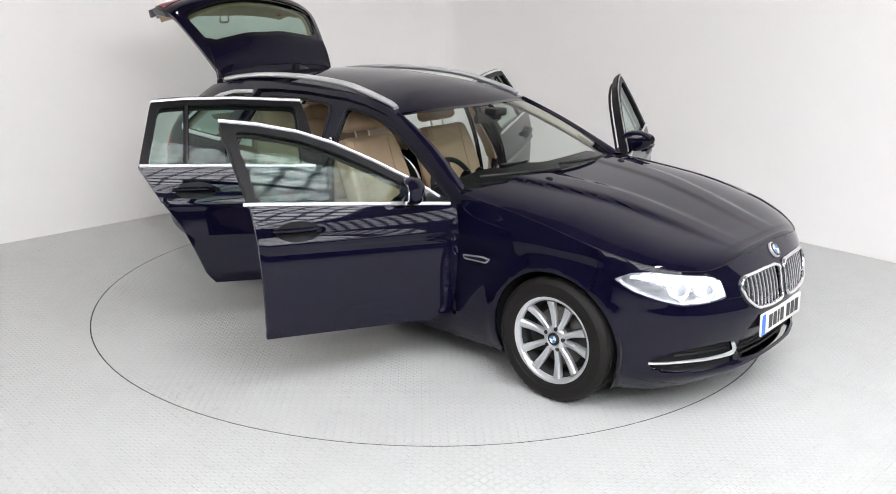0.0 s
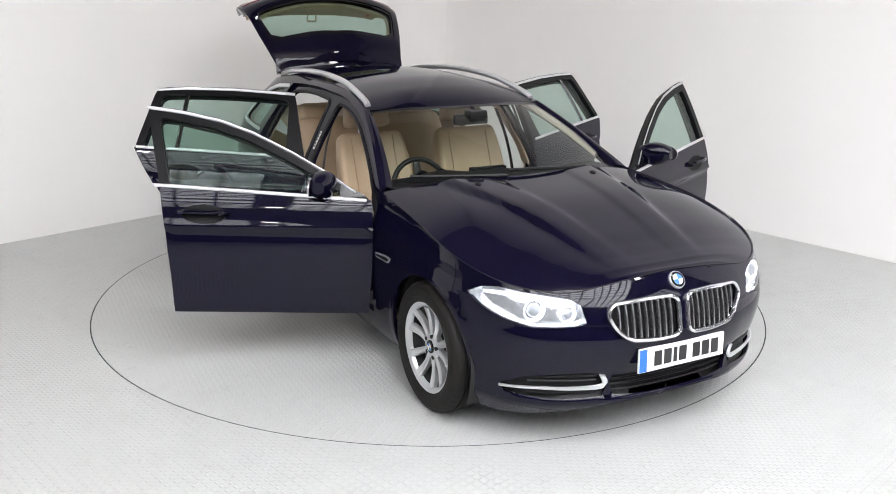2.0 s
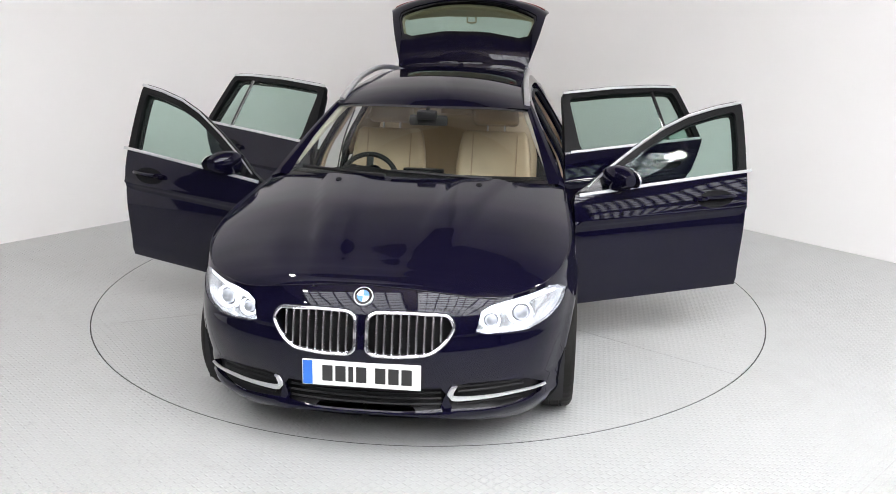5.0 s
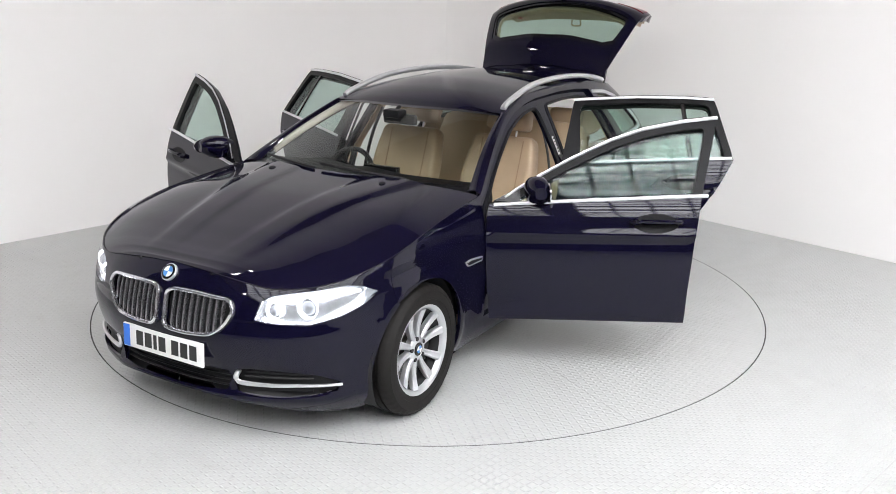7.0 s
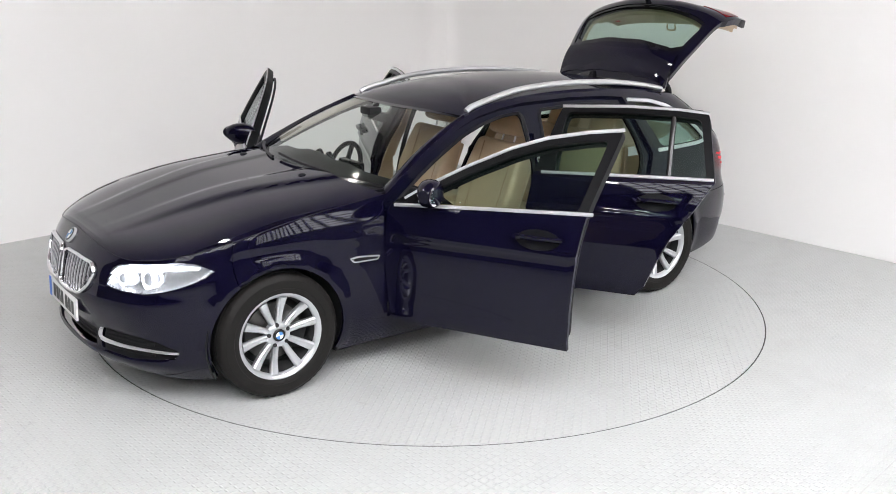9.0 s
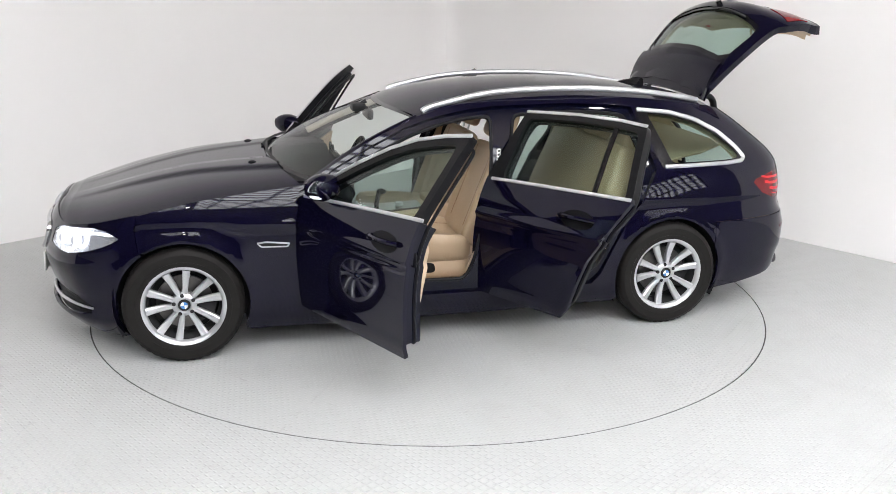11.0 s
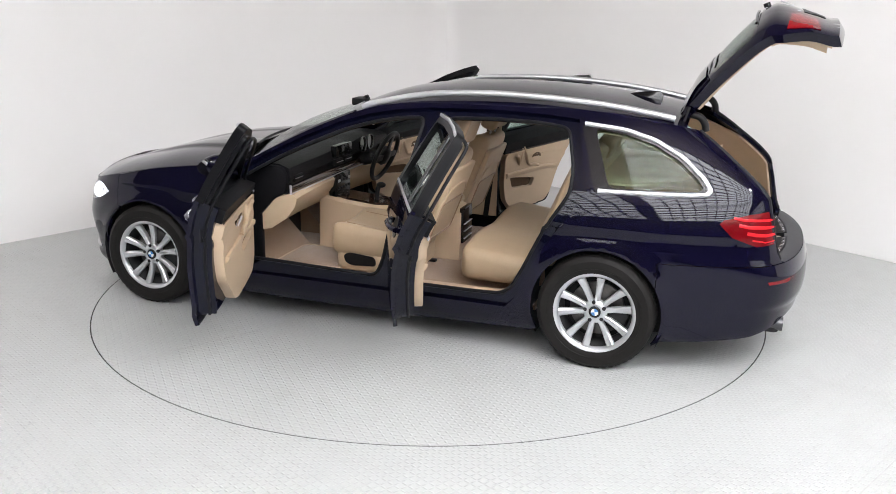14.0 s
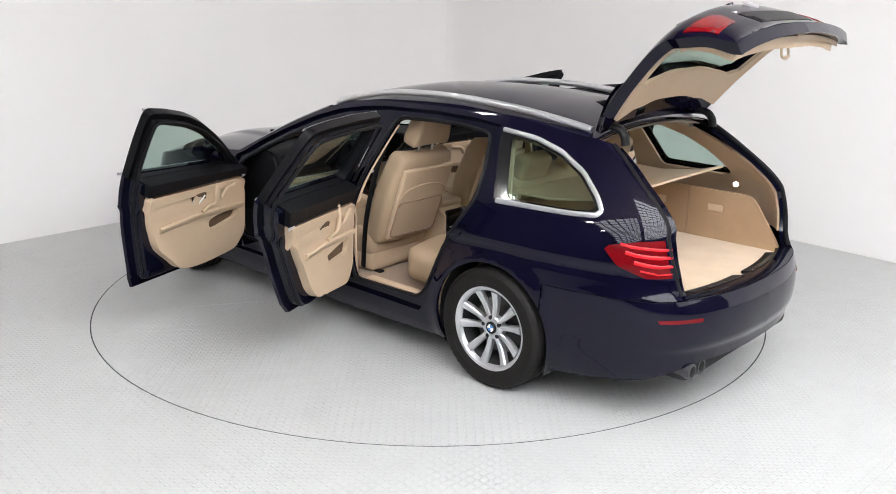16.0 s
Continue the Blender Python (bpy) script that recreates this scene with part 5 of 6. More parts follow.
    tube(bm, [m @ (Vector(S(at_tail(y, 1.09), 1.09)) + Vector((-0.008, 0, 0.004 * math.sin(8 * y)))) for y in np.linspace(0.0, 0.42, 9)], 0.008, 6)
    w0 = Vector(S(UMAX, 1.05))
    cyl(bm, m @ w0, m @ (w0 + Vector((-0.02, 0, 0.012))), 0.02, n=14)
    part("rear_wiper", bm, GLOSSBLACK, gate)
    # the lower end is flatter across than the bumper and draws in to its lip
    back = m.inverted()
    for ob in [gate] + list(gate.children):
        if ob.name.startswith("pane") or ob.name.startswith("rear"):
            continue
        for v in ob.data.vertices:
            c = back @ v.co
            c.x += 0.045 * max(0.0, 1 - (c.y / 0.62) ** 2) * min(max((1.02 - c.z) / 0.2, 0), 1) + 0.055 * min(max((0.84 - c.z) / 0.17, 0), 1) ** 1.5
            v.co = m @ c
    # spoiler lip over the roof's end
    fn = lambda a, t: S_tail_top(a, t)
    grid("spoiler", fn, np.linspace(0, 1, 8), np.linspace(-1, 1, 21), PAINT, gate, thick=0.03, m=m)
    for s in (1, -1):
        bm = bmesh.new()
        tube(bm, spline([(-1.85, 0.47 * s, 1.41), (-1.92, 0.47 * s, 1.40), (-1.955, 0.47 * s, 1.365), (-1.965, 0.47 * s, 1.32)], 6), 0.026, 12, flat=0.8)
        part("hinge_cover", bm, BLACK, car)


def S_tail_top(a, t):
    y = 0.53 * t
    z = 1.395 - 0.13 * a - 0.02 * t * t
    x = -1.865 - 0.205 * a + 0.03 * t * t
    off = 0.045 * np.sin(np.pi * np.clip(a, 0, 1) * 0.6)
    return np.stack([x - off, y, z + off], -1)


tailgate()


# ---------------------------------------------------------------- cabin
def soft(name, lo, hi, mat, parent, bevel=0.05, label="", m=None, segs=4, puff=0.0, pinch=None):
    """A rounded, slightly swollen cushion."""
    bm = bmesh.new()
    box(bm, lo, hi, bevel, segs)
    c = [(a + b) / 2 for a, b in zip(lo, hi)]
    h = [(b - a) / 2 for a, b in zip(lo, hi)]
    if puff or pinch:
        bmesh.ops.subdivide_edges(bm, edges=[e for e in bm.edges if e.calc_length() > 0.12], cuts=5, use_grid_fill=True)
        for v in bm.verts:
            q = [(v.co[i] - c[i]) / h[i] for i in range(3)]
            if puff:
                k = puff * (1 - min(1, q[0] ** 2)) * (1 - min(1, q[1] ** 2))
                v.co.z += k * (1 if q[2] > 0 else 0)
            if pinch:
                pinch(v, q)
    return part(name, bm, mat, parent, label, m, angle=50)


def front_seat(sgn):
    y = 0.375 * sgn
    s = soft("front_seat", (-0.27, y - 0.265, 0.385), (0.30, y + 0.265, 0.575), BEIGE, car, 0.09, "beige leather front seat with headrest", puff=0.0,
             pinch=lambda v, q: setattr(v.co, "z", v.co.z + (0.05 * max(0, abs(q[1]) - 0.5) * 2 * (1 - 0.5 * max(0, q[0])) - 0.022 * (1 - q[1] ** 2) + 0.03 * q[0]) * (1 if q[2] > 0 else 0)))
    # base with its switch panel
    soft("seat_base", (-0.26, y - 0.25, 0.285), (0.265, y + 0.25, 0.46), CREAM, s, 0.07)
    bm = bmesh.new()
    yo = (abs(y) + 0.252) * sgn
    cup = rounded([(-0.03, 0.345), (-0.02, 0.405), (0.16, 0.42), (0.20, 0.40), (0.185, 0.352), (0.14, 0.335)], 0.025)
    loft(bm, [[(a, yo, b) for a, b in cup], [(a, yo + 0.006 * sgn, b) for a, b in cup]])
    part("switch_panel", bm, BLACK, s)
    bm = bmesh.new()
    box(bm, (-0.28, y - 0.20, 0.262), (0.24, y - 0.16, 0.30), 0.005)
    box(bm, (-0.28, y + 0.16, 0.262), (0.24, y + 0.20, 0.30), 0.005)
    part("seat_rail", bm, BLACK, s)
    tilt = Matrix.Translation((-0.25, y, 0.50)) @ Matrix.Rotation(radians(-21), 4, "Y")

    def shape(v, q):
        w = 1 - 0.16 * max(0, q[2]) ** 2 - 0.06 * max(0, -q[2])
        v.co.y = (v.co.y) * w
        if q[0] > 0:
            v.co.x += 0.035 * max(0, abs(q[1]) - 0.5) * 2 * (1 - 0.6 * abs(q[2])) - 0.015 * (1 - q[1] ** 2)
        else:
            v.co.x += 0.02 * q[1] ** 2
    soft("backrest", (-0.075, -0.265, 0.0), (0.065, 0.265, 0.635), BEIGE, s, 0.055, m=tilt, pinch=shape)
    soft("back_panel", (-0.092, -0.215, 0.06), (-0.06, 0.215, 0.56), CREAM, s, 0.014, m=tilt)
    bm = bmesh.new()
    pts = [(-0.094, a, b) for a, b in rounded([(-0.20, 0.08), (-0.20, 0.33), (0.20, 0.33), (0.20, 0.08)], 0.04)]
    tube(bm, [tilt @ Vector(p) for p in pts], 0.006, 6, True)
    part("back_seam", bm, CARPET, s)
    bm = bmesh.new()
    tube(bm, [tilt @ Vector(p) for p in spline([(-0.094, -0.20, 0.36), (-0.096, -0.15, 0.42), (-0.097, 0.0, 0.445), (-0.096, 0.15, 0.42), (-0.094, 0.20, 0.36)], 6)], 0.006, 6)
    part("back_pocket_edge", bm, CREAM, s)
    # cushion seams
    for yy in (-0.155, 0.155):
        bm = bmesh.new()
        tube(bm, [tilt @ Vector((0.072 - 0.012, yy, z)) for z in np.linspace(0.10, 0.60, 8)], 0.005, 6)
        part("seat_seam", bm, CARPET, s)
        bm = bmesh.new()
        tube(bm, [(x, y + yy, 0.567 + 0.03 * x / 0.28) for x in np.linspace(-0.2, 0.22, 8)], 0.005, 6)
        part("cushion_seam", bm, CARPET, s)

    def head(v, q):
        v.co.y *= 1 - 0.12 * q[2]
        v.co.x += 0.02 * (1 - q[1] ** 2)
    soft("headrest", (-0.055, -0.15, 0.675), (0.07, 0.15, 0.895), BEIGE, s, 0.05, m=tilt, pinch=head)
    for yy in (-0.06, 0.06):
        bm = bmesh.new()
        cyl(bm, tilt @ Vector((-0.005, yy, 0.60)), tilt @ Vector((0.0, yy, 0.74)), 0.007, n=10)
        part("headrest_post", bm, CHROME, s)


def rear_bench():
    def cush(v, q):
        if q[2] > 0:
            v.co.z += 0.03 * q[0] - 0.015 * math.cos(q[1] * math.pi * 2) - 0.01
    s = soft("rear_bench", (-1.13, -0.67, 0.34), (-0.60, 0.67, 0.555), BEIGE, car, 0.07, "beige leather rear bench with three headrests", pinch=cush)
    tilt = Matrix.Translation((-1.09, 0, 0.50)) @ Matrix.Rotation(radians(-22), 4, "Y")

    def back(v, q):
        v.co.y *= 1 - 0.10 * max(0, q[2])
        if q[0] > 0:
            v.co.x += -0.02 * math.cos(q[1] * math.pi * 2) + 0.015
    soft("bench_back", (-0.09, -0.66, 0.0), (0.07, 0.66, 0.63), BEIGE, s, 0.055, m=tilt, pinch=back)
    bm = bmesh.new()
    for yy in (-0.22, 0.22):
        tube(bm, [tilt @ Vector((0.085, yy, z)) for z in np.linspace(0.05, 0.6, 8)], 0.006, 6)
    for yy in (-0.40, 0.40):
        tube(bm, [tilt @ Vector((0.06, yy - 0.1, z)) for z in np.linspace(0.08, 0.55, 8)], 0.004, 6)
    part("bench_seam", bm, CARPET, s)
    for yy in (-0.43, 0.0, 0.43):
        soft("headrest", (-0.06, yy - 0.13, 0.60), (0.045, yy + 0.13, 0.75), BEIGE, s, 0.045, m=tilt, puff=0.0)
    for yy in (-0.25, 0.16, 0.30):
        bm = bmesh.new()
        box(bm, (-1.06, yy - 0.02, 0.555), (-1.02, yy + 0.02, 0.60), 0.006)
        part("belt_buckle", bm, BLACK, s)
    return s


def dashboard():
    ys = np.linspace(-0.77, 0.77, 29)
    bm = bmesh.new()
    rings = []
    for y in ys:
        hood = 0.035 * math.exp(-((y + 0.37) / 0.17) ** 2) + 0.02 * math.exp(-(y / 0.14) ** 2)
        c = 0.10 * (y / 0.77) ** 2
        rings.append([(1.0 - c, y, 0.985), (0.80 - c * 0.7, y, 0.995), (0.60 - c * 0.4, y, 0.99 + hood), (0.53 - c * 0.3, y, 0.965 + hood), (0.51 - c * 0.2, y, 0.90),
                      (0.54 - c * 0.2, y, 0.845), (0.53 - c * 0.2, y, 0.80), (0.60, y, 0.77), (0.95 - c, y, 0.77)])
    loft(bm, rings)
    d = part("dashboard", bm, DASH, car, "dark soft-touch dashboard over a beige lower half", angle=35)
    bm = bmesh.new()
    rings = []
    for y in ys:
        c = 0.06 * (y / 0.77) ** 2
        rings.append([(0.535 - c, y, 0.80), (0.51 - c, y, 0.775), (0.525 - c, y, 0.72), (0.585 - c, y, 0.645), (0.70 - c, y, 0.565), (0.9, y, 0.52), (0.9, y, 0.80)])
    loft(bm, rings)
    part("lower_dash", bm, CREAM, d, angle=35)
    bm = bmesh.new()
    rings = []
    for y in np.linspace(-0.74, 0.74, 21):
        c = 0.2 * 0.10 * (y / 0.77) ** 2
        rings.append([(0.525 - c, y, 0.842), (0.519 - c, y, 0.83), (0.519 - c, y, 0.808), (0.525 - c, y, 0.80)])
    loft(bm, rings)
    part("wood_inlay", bm, WOOD, d)
    bm = bmesh.new()
    tube(bm, [(0.512 - 0.02 * (y / 0.77) ** 2, y, 0.798) for y in np.linspace(-0.74, 0.74, 21)], 0.005, 6)
    part("chrome_line", bm, CHROME, d)
    # screen, instruments, vents, centre stack
    bm = bmesh.new()
    box(bm, (0.485, -0.12, 0.925), (0.53, 0.13, 1.005), 0.008)
    part("display", bm, GLOSSBLACK, d)
    for yy in (-0.44, -0.31):
        bm = bmesh.new()
        lathe(bm, [(0.052, 0.0), (0.056, 0.012), (0.05, 0.012), (0.046, 0.002), (0.0005, 0.002)], 28, Matrix.Translation((0.495, yy, 0.955)) @ Matrix.Rotation(radians(90), 4, "Z"))
        part("dial", bm, GLOSSBLACK, d)
    for yy in (-0.66, -0.065, 0.075, 0.66):
        bm = bmesh.new()
        box(bm, (0.488, yy - 0.055, 0.868), (0.515, yy + 0.055, 0.912), 0.006)
        v = part("air_vent", bm, BLACK, d)
        for k in range(3):
            bm = bmesh.new()
            box(bm, (0.484, yy - 0.05, 0.877 + 0.012 * k), (0.489, yy + 0.05, 0.880 + 0.012 * k))
            part("vent_blade", bm, CHROME if k == 1 else DASH, d)
    bm = bmesh.new()
    box(bm, (0.50, -0.115, 0.60), (0.56, 0.115, 0.80), 0.01)
    part("control_panel", bm, GLOSSBLACK, d)
    for k in range(5):
        bm = bmesh.new()
        box(bm, (0.494, -0.09 + 0.04 * k - 0.014, 0.74), (0.502, -0.09 + 0.04 * k + 0.014, 0.76), 0.003)
        part("button", bm, CHROME if k in (0, 4) else BLACK, d)
        bm = bmesh.new()
        box(bm, (0.494, -0.09 + 0.04 * k - 0.014, 0.69), (0.502, -0.09 + 0.04 * k + 0.014, 0.705), 0.003)
        part("button", bm, BLACK, d)
    # bulkhead
    bm = bmesh.new()
    box(bm, (0.93, -0.80, 0.25), (0.97, 0.80, 0.97), 0.01)
    part("bulkhead", bm, UNDER, d)
    for sgn in (1, -1):
        bm = bmesh.new()
        box(bm, (0.70, 0.765 * sgn - 0.02, 0.30), (0.90, 0.765 * sgn + 0.02, 0.72), 0.02)
        part("kick_panel", bm, DASH, d)
        bm = bmesh.new()
        prof = rounded([(0.53, 0.975), (0.50, 0.90), (0.525, 0.805), (0.60, 0.77), (0.70, 0.66), (0.80, 0.56), (0.93, 0.52), (0.93, 0.97), (0.62, 0.985)], 0.04)
        c0 = np.array((0.72, 0.80))
        loft(bm, [[(a, y0 * sgn, b) for a, b in c0 + (prof - c0) * k] for y0, k in ((0.73, 1.0), (0.772, 1.0), (0.785, 0.97), (0.79, 0.90))])
        part("dash_end", bm, DASH, d)
        bm = bmesh.new()
        tube(bm, [(0.487, 0.775 * sgn, z) for z in (0.80, 0.83, 0.86)], 0.008, 8)
        part("dash_clip", bm, CHROME, d)


def steering():
    c = Vector((0.34, -0.375, 0.865))
    m = Matrix.Translation(c) @ Matrix.Rotation(radians(68), 4, "Y")
    bm = bmesh.new()
    tube(bm, [m @ Vector((0.185 * math.cos(a), 0.185 * math.sin(a), 0)) for a in np.linspace(0, 2 * math.pi, 40, endpoint=False)], 0.0165, 10, True, 1.0, up=(1, 0, 0.4))
    s = part("steering_wheel", bm, BLACK, car, "black leather steering wheel")
    bm = bmesh.new()
    lathe(bm, [(0.0005, 0.03), (0.05, 0.025), (0.075, 0.0), (0.07, -0.03), (0.0005, -0.03)], 28, m @ Matrix.Rotation(radians(-90), 4, "X"))
    part("airbag_cover", bm, BLACK, s)
    for a in (0, 180, 90):
        bm = bmesh.new()
        q = m @ Matrix.Rotation(radians(a + 90), 4, "Z")
        box(bm, (0.05, -0.022, -0.012), (0.18, 0.022, 0.004), 0.006, m=q)
        part("spoke", bm, BLACK, s)
    bm = bmesh.new()
    cyl(bm, c, c + Vector((0.24, 0, -0.04)), 0.045, 0.055, n=20)
    part("column", bm, BLACK, s)
    for e in (-1, 1):
        bm = bmesh.new()
        cyl(bm, c + Vector((0.07, 0.03 * e, 0.0)), c + Vector((0.05, 0.15 * e, 0.03)), 0.009, 0.012, n=10)
        part("stalk", bm, BLACK, s)


def console():
    bm = bmesh.new()
    rings = []
    for x, z, w in ((0.62, 0.66, 0.13), (0.45, 0.635, 0.14), (0.2, 0.615, 0.14), (-0.05, 0.63, 0.13), (-0.12, 0.66, 0.115), (-0.36, 0.66, 0.11), (-0.42, 0.62, 0.11)):
        rings.append([(x, -w - 0.02, 0.29), (x, -w, z - 0.02), (x, -w + 0.02, z), (x, w - 0.02, z), (x, w, z - 0.02), (x, w + 0.02, 0.29)])
    loft(bm, rings)
    c = part("centre_console", bm, CREAM, car, "beige centre console with dark gloss top")
    bm = bmesh.new()
    rings = [[(x, -w, z), (x, -w + 0.01, z + 0.012), (x, w - 0.01, z + 0.012), (x, w, z)] for x, z, w in ((0.52, 0.647, 0.10), (0.4, 0.632, 0.115), (0.2, 0.615, 0.118), (0.0, 0.625, 0.105), (-0.06, 0.632, 0.10))]
    loft(bm, rings)
    part("console_top", bm, WOOD, c)
    bm = bmesh.new()
    tube(bm, spline([(0.24, 0.01, 0.62), (0.235, 0.01, 0.67), (0.225, 0.01, 0.715), (0.20, 0.005, 0.74)], 5), 0.016, 10)
    bmesh.ops.create_uvsphere(bm, u_segments=14, v_segments=8, radius=0.026, matrix=Matrix.Translation((0.205, 0.006, 0.735)) @ Matrix.Diagonal((1.3, 0.9, 0.8, 1)))
    part("gear_lever", bm, BLACK, c)
    bm = bmesh.new()
    cyl(bm, (0.08, 0.0, 0.62), (0.08, 0.0, 0.655), 0.028, 0.026, n=24)
    part("control_knob", bm, CHROME, c)
    bm = bmesh.new()
    box(bm, (-0.435, -0.10, 0.40), (-0.405, 0.10, 0.645), 0.012)
    r = part("rear_vent_panel", bm, GLOSSBLACK, c)
    for k in range(3):
        bm = bmesh.new()
        box(bm, (-0.442, -0.085, 0.43 + 0.05 * k), (-0.433, 0.085, 0.436 + 0.05 * k), 0.001, 1)
        part("vent_blade", bm, CHROME, c)
    soft("armrest", (-0.38, -0.10, 0.655), (-0.08, 0.10, 0.70), BEIGE, c, 0.02)


def tub():
    bm = bmesh.new()
    box(bm, (-1.12, -0.80, 0.256), (0.93, 0.80, 0.285), 0.004)
    part("cabin_carpet", bm, CARPET, car)
    for sgn in (1, -1):
        # sill trims and mats
        for x0, x1 in ((-0.15, 0.83), (-0.97, -0.40)):
            bm = bmesh.new()
            box(bm, (x0, 0.765 * sgn - 0.02, 0.285), (x1, 0.765 * sgn + 0.045, 0.345), 0.012)
            part("sill_lining", bm, CREAM, car)
        bm = bmesh.new()
        box(bm, (0.22, 0.40 * sgn - 0.22, 0.285), (0.72, 0.40 * sgn + 0.22, 0.297), 0.004)
        part("floor_mat", bm, CARPET, car, "beige carpet floor mat")
        bm = bmesh.new()
        mat = rounded([(0.23, -0.21), (0.71, -0.21), (0.71, 0.21), (0.23, 0.21)], 0.05)
        tube(bm, [(a, 0.40 * sgn + b, 0.297) for a, b in mat], 0.006, 6, True)
        part("mat_edging", bm, CREAM, car)
        # sloping footwell board and inner B-pillar
        bm = bmesh.new()
        loft(bm, [[(0.70, y * sgn, 0.285), (0.93, y * sgn, 0.52), (0.93, y * sgn, 0.285)] for y in (0.14, 0.76)])
        part("footwell", bm, CARPET, car)
        pil = np.array([(-0.145, 0.37), (-0.21, 0.55), (-0.29, 0.80), (-0.37, 1.1), (-0.39, 1.31), (-0.495, 1.31), (-0.43, 1.05), (-0.385, 0.78), (-0.385, 0.37)])
        patch("b_pillar_lining", side(pil), [], CREAM, car, 0.012, off=-0.056, mirror=sgn < 0, step=0.06)
        # load bay sides with the rear pillar lining
        q = [(-1.26, 0.76), (-1.30, 0.98), (-1.30, 1.30)] + [(x, float(zroof(-x)) - 0.03) for x in np.linspace(-1.35, -1.82, 6)]
        quarter = np.array([(at_x(x, z), z) for x, z in resample(q, 0.06, False)] + [(at_tail(y - 0.03, z), z) for z, y in TAIL_EDGE_Y[1:5]] + [(at_tail(0.62, 0.76), 0.76)] + [(at_x(x, 0.76), 0.76) for x in (-2.2, -1.9, -1.6)])
        patch("bay_side_lining", quarter, [side(expand(QUARTER_GLASS, 0.005))], CREAM, car, 0.012, off=-0.05, mirror=sgn < 0, step=0.06, label="beige load bay side lining")
        bm = bmesh.new()
        prof = rounded([(-1.22, 0.62), (-1.28, 0.93), (-2.20, 0.93), (-2.36, 0.70), (-2.40, 0.62)], 0.06)
        loft(bm, [[(a, 0.585 * sgn, b) for a, b in prof], [(a, 0.603 * sgn, b) for a, b in prof]])
        part("bay_wall", bm, BAY_SHADE, car)
        for x0 in (-1.60, -1.98):
            bm = bmesh.new()
            box(bm, (x0 - 0.05, 0.584 * sgn - 0.006, 0.80), (x0 + 0.05, 0.584 * sgn + 0.006, 0.845), 0.008)
            part("bay_catch", bm, CREAM, car)
        bm = bmesh.new()
        tube(bm, [(-1.80, 0.584 * sgn, z) for z in np.linspace(0.64, 0.92, 6)], 0.004, 6)
        part("bay_seam", bm, CARPET, car)
        bm = bmesh.new()
        box(bm, (-1.42, 0.584 * sgn - 0.006, 0.80), (-1.35, 0.584 * sgn + 0.006, 0.87), 0.006)
        part("bay_socket", bm, BLACK, car)
        bm = bmesh.new()
        cyl(bm, (-2.08, 0.60 * sgn, 0.98), (-2.08, 0.612 * sgn, 0.98), 0.016, n=20)
        part("bay_lamp", bm, LAMP_SOFT, car, "small lit load bay lamp")
        # rubber round the tailgate opening
        uz = np.array([(at_tail(y - 0.008, z), z) for z, y in TAIL_EDGE_Y])
        band("tailgate_seal", uz, 0.03, SEAL, car, -0.012, sgn, flat=1.0)
        patch("tail_jamb", np.array([(at_tail(y, z), z) for z, y in TAIL_EDGE_Y] + [(at_tail(y - 0.05, z), z) for z, y in TAIL_EDGE_Y[::-1]]), [], JAMB, car, 0.02, off=-0.03, mirror=sgn < 0, step=0.04)
    bm = bmesh.new()
    box(bm, (-2.44, -0.60, 0.60), (-1.22, 0.60, 0.632), 0.004)
    part("load_floor", bm, BAYCARPET, car, "beige carpeted load floor")
    bm = bmesh.new()
    pts = [tuple(S(at_tail(abs(y), 0.65), 0.65) * np.array([1, 1 if y >= 0 else -1, 1])) for y in np.linspace(-0.62, 0.62, 17)]
    loft(bm, [[(p[0] + 0.11, p[1], 0.634), (p[0] + 0.11, p[1], 0.655), (p[0] + 0.045, p[1], 0.665), (p[0] + 0.006, p[1], 0.66), (p[0] + 0.006, p[1], 0.62)] for p in pts])
    part("loading_sill", bm, JAMB, car)
    for s0, s1 in ((-0.48, -0.05), (0.05, 0.48)):
        bm = bmesh.new()
        xs = [np.interp(y, [p[1] for p in pts], [p[0] for p in pts]) for y in np.linspace(s0, s1, 9)]
        loft(bm, [[(x + 0.16, y, 0.632), (x + 0.16, y, 0.646), (x + 0.095, y, 0.66), (x + 0.095, y, 0.632)] for x, y in zip(xs, np.linspace(s0, s1, 9))])
        p = part("scuff_plate", bm, DASH, car, "dark ribbed scuff plate")
        for k in range(12):
            y = s0 + 0.03 + (s1 - s0 - 0.06) * k / 11
            x = np.interp(y, [q[1] for q in pts], [q[0] for q in pts])
            bm = bmesh.new()
            box(bm, (x + 0.10, y - 0.004, 0.646), (x + 0.125, y + 0.004, 0.658), 0.001, 1)
            part("rib", bm, SLAT, p)
    bm = bmesh.new()
    rings = []
    for x, z, w in ((-1.36, 1.0, 0.60), (-1.6, 0.995, 0.585), (-1.85, 1.03, 0.555), (-2.03, 1.085, 0.52)):
        rings.append([(x, -w, z), (x, -w, z + 0.012), (x, 0, z + 0.018), (x, w, z + 0.012), (x, w, z), (x, 0, z + 0.004)])
    loft(bm, rings)
    part("luggage_cover", bm, CREAM, car, "beige luggage cover half drawn up")
    bm = bmesh.new()
    box(bm, (-1.42, -0.60, 0.965), (-1.33, 0.60, 1.02), 0.02)
    part("cover_cassette", bm, CREAM, car)
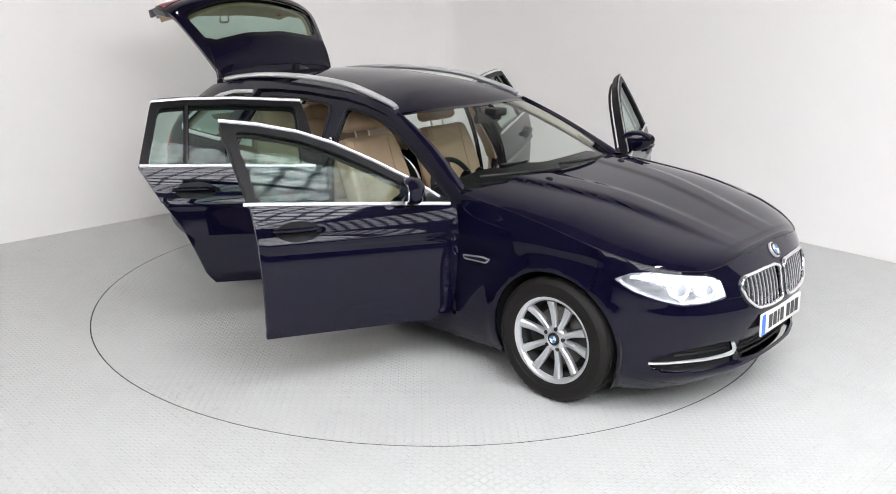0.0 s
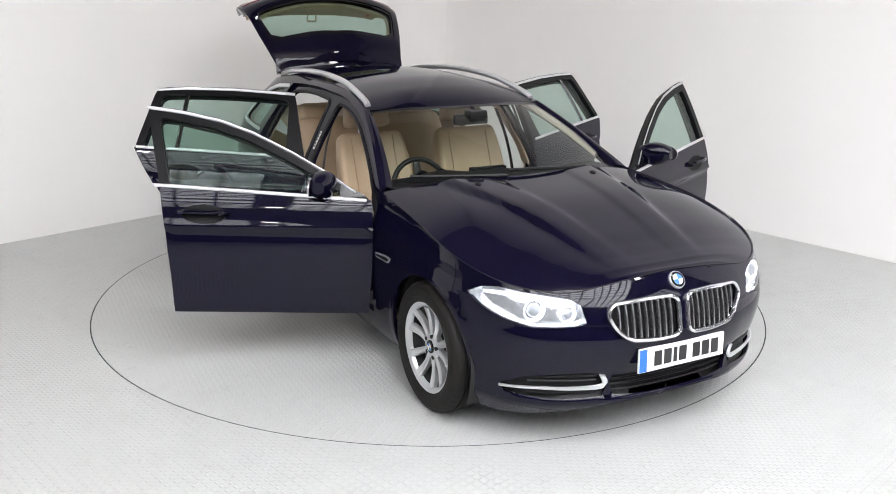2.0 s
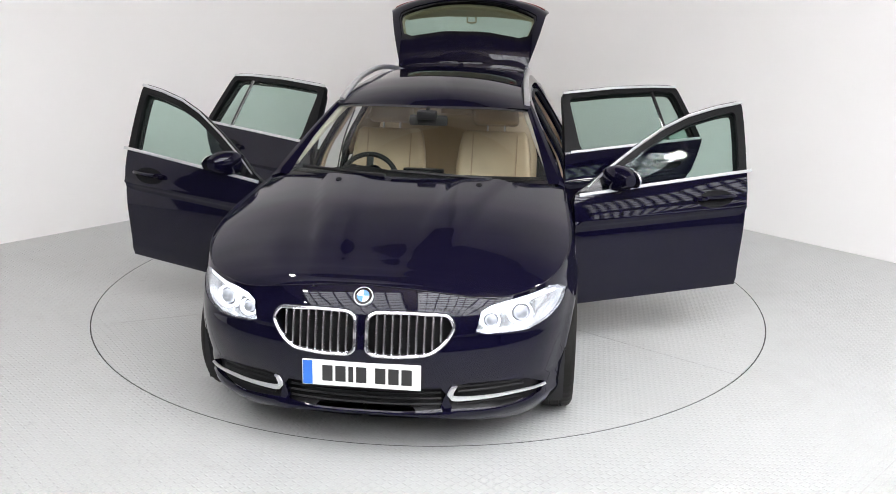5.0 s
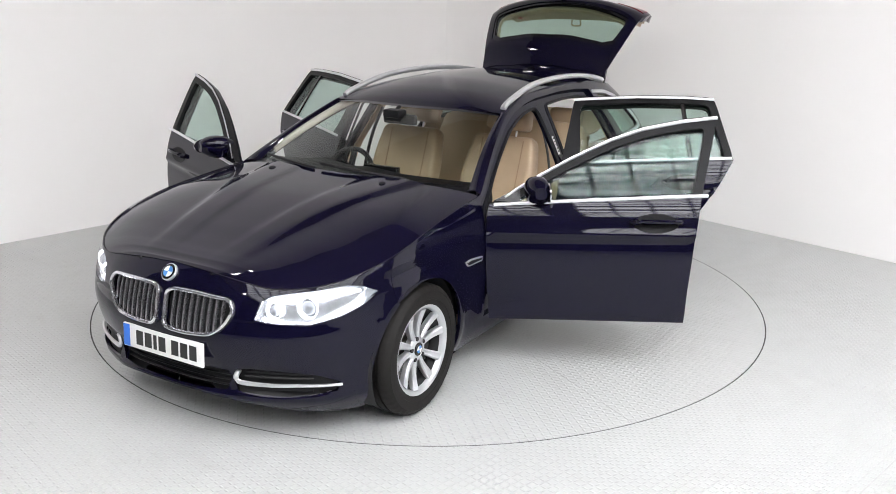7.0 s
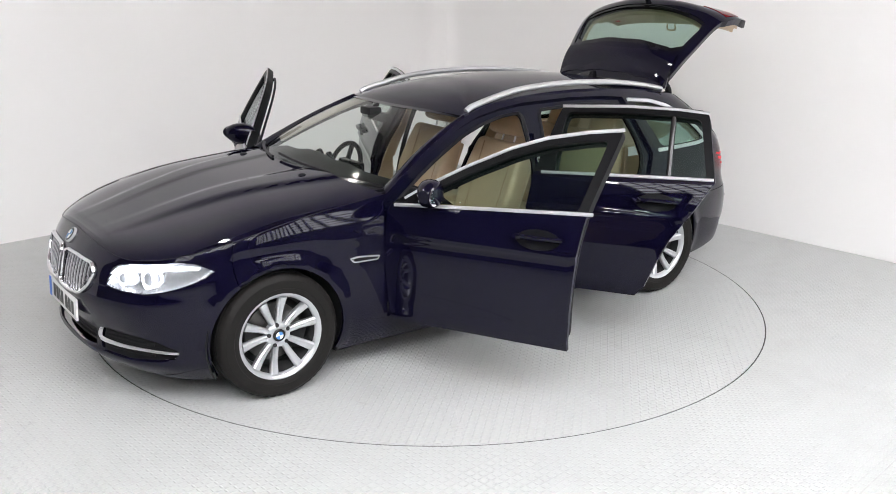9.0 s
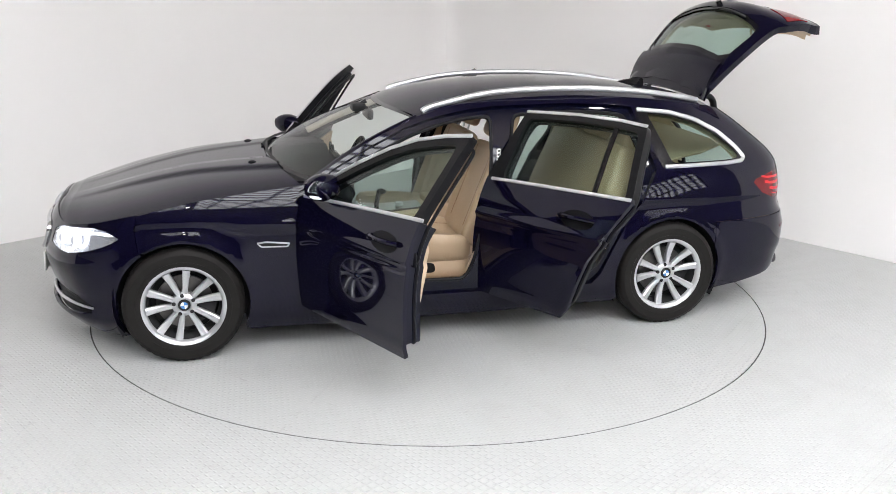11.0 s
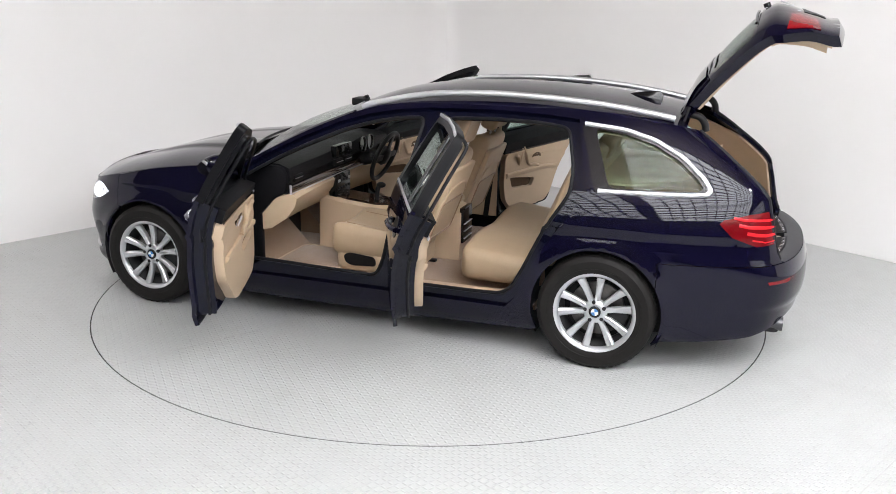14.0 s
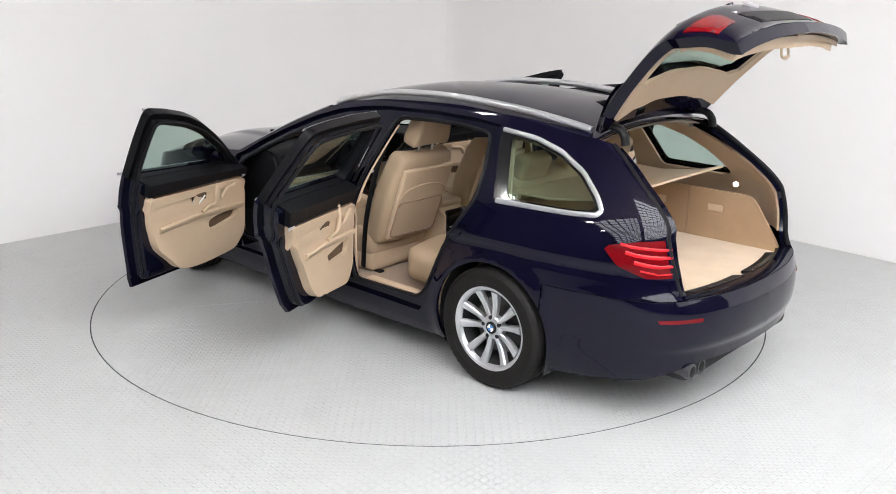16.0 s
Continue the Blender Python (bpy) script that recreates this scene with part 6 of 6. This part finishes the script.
    bm = bmesh.new()
    box(bm, (-1.40, -0.62, 0.60), (-1.36, 0.62, 1.0), 0.01)
    part("bay_front_wall", bm, CARPET, car)
    fn = lambda a, t: roof_at(a, t) * np.array([1, 0.97, 1]) - np.array([0, 0, 0.03])
    grid("headlining", fn, np.linspace(0.02, 0.985, 20), np.linspace(-1, 1, 17), HEADLINER, car, thick=0.01)
    for sgn in (1, -1):
        uz = np.array([(at_x(x, float(zroof(-x)) - 0.012), float(zroof(-x)) - 0.012) for x in np.linspace(0.62, -1.8, 30)])
        band("cant_lining", uz, 0.05, HEADLINER, car, -0.055, sgn, flat=0.9)
    bm = bmesh.new()
    rr = spline([(0.30, 0.0, 1.345), (0.33, 0.0, 1.33), (0.33, 0.0, 1.30)], 4)
    tube(bm, rr, 0.012, 8)
    box(bm, (0.27, -0.12, 1.235), (0.31, 0.12, 1.30), 0.015)
    part("rear_view_mirror", bm, BLACK, car, "black rear-view mirror on the windscreen")
    bm = bmesh.new()
    box(bm, (0.31, -0.06, 1.285), (0.40, 0.06, 1.335), 0.012)
    part("sensor_box", bm, BLACK, car)


LAMP_SOFT = material("soft_lamp", (0.95, 0.93, 0.88), 0.3, emit=(1.0, 0.92, 0.78), strength=1.0)


def belts():
    for sgn in (1, -1):
        bm = bmesh.new()
        pts = spline([(-0.44, 0.635 * sgn, 1.22), (-0.405, 0.715 * sgn, 1.0), (-0.365, 0.765 * sgn, 0.7), (-0.33, 0.765 * sgn, 0.38)], 8)
        tube(bm, pts, 0.021, 8, flat=0.1, up=(0, 1, 0))
        part("seat_belt", bm, BLACK, car, "black front seat belt")


belts()
front_seat(1)
front_seat(-1)
rear_bench()
dashboard()
steering()
console()
tub()


# ---------------------------------------------------------------- what moves
def motions():
    def rows(off):
        out = []
        for t, a in TURN:
            r = Matrix.Rotation(radians(a), 4, "Z")
            out.append((t, r @ Matrix.Translation((*off, 0))))
        return out
    walk(car, rows(OFFSET))
    walk(table, rows((0, 0)))


motions()
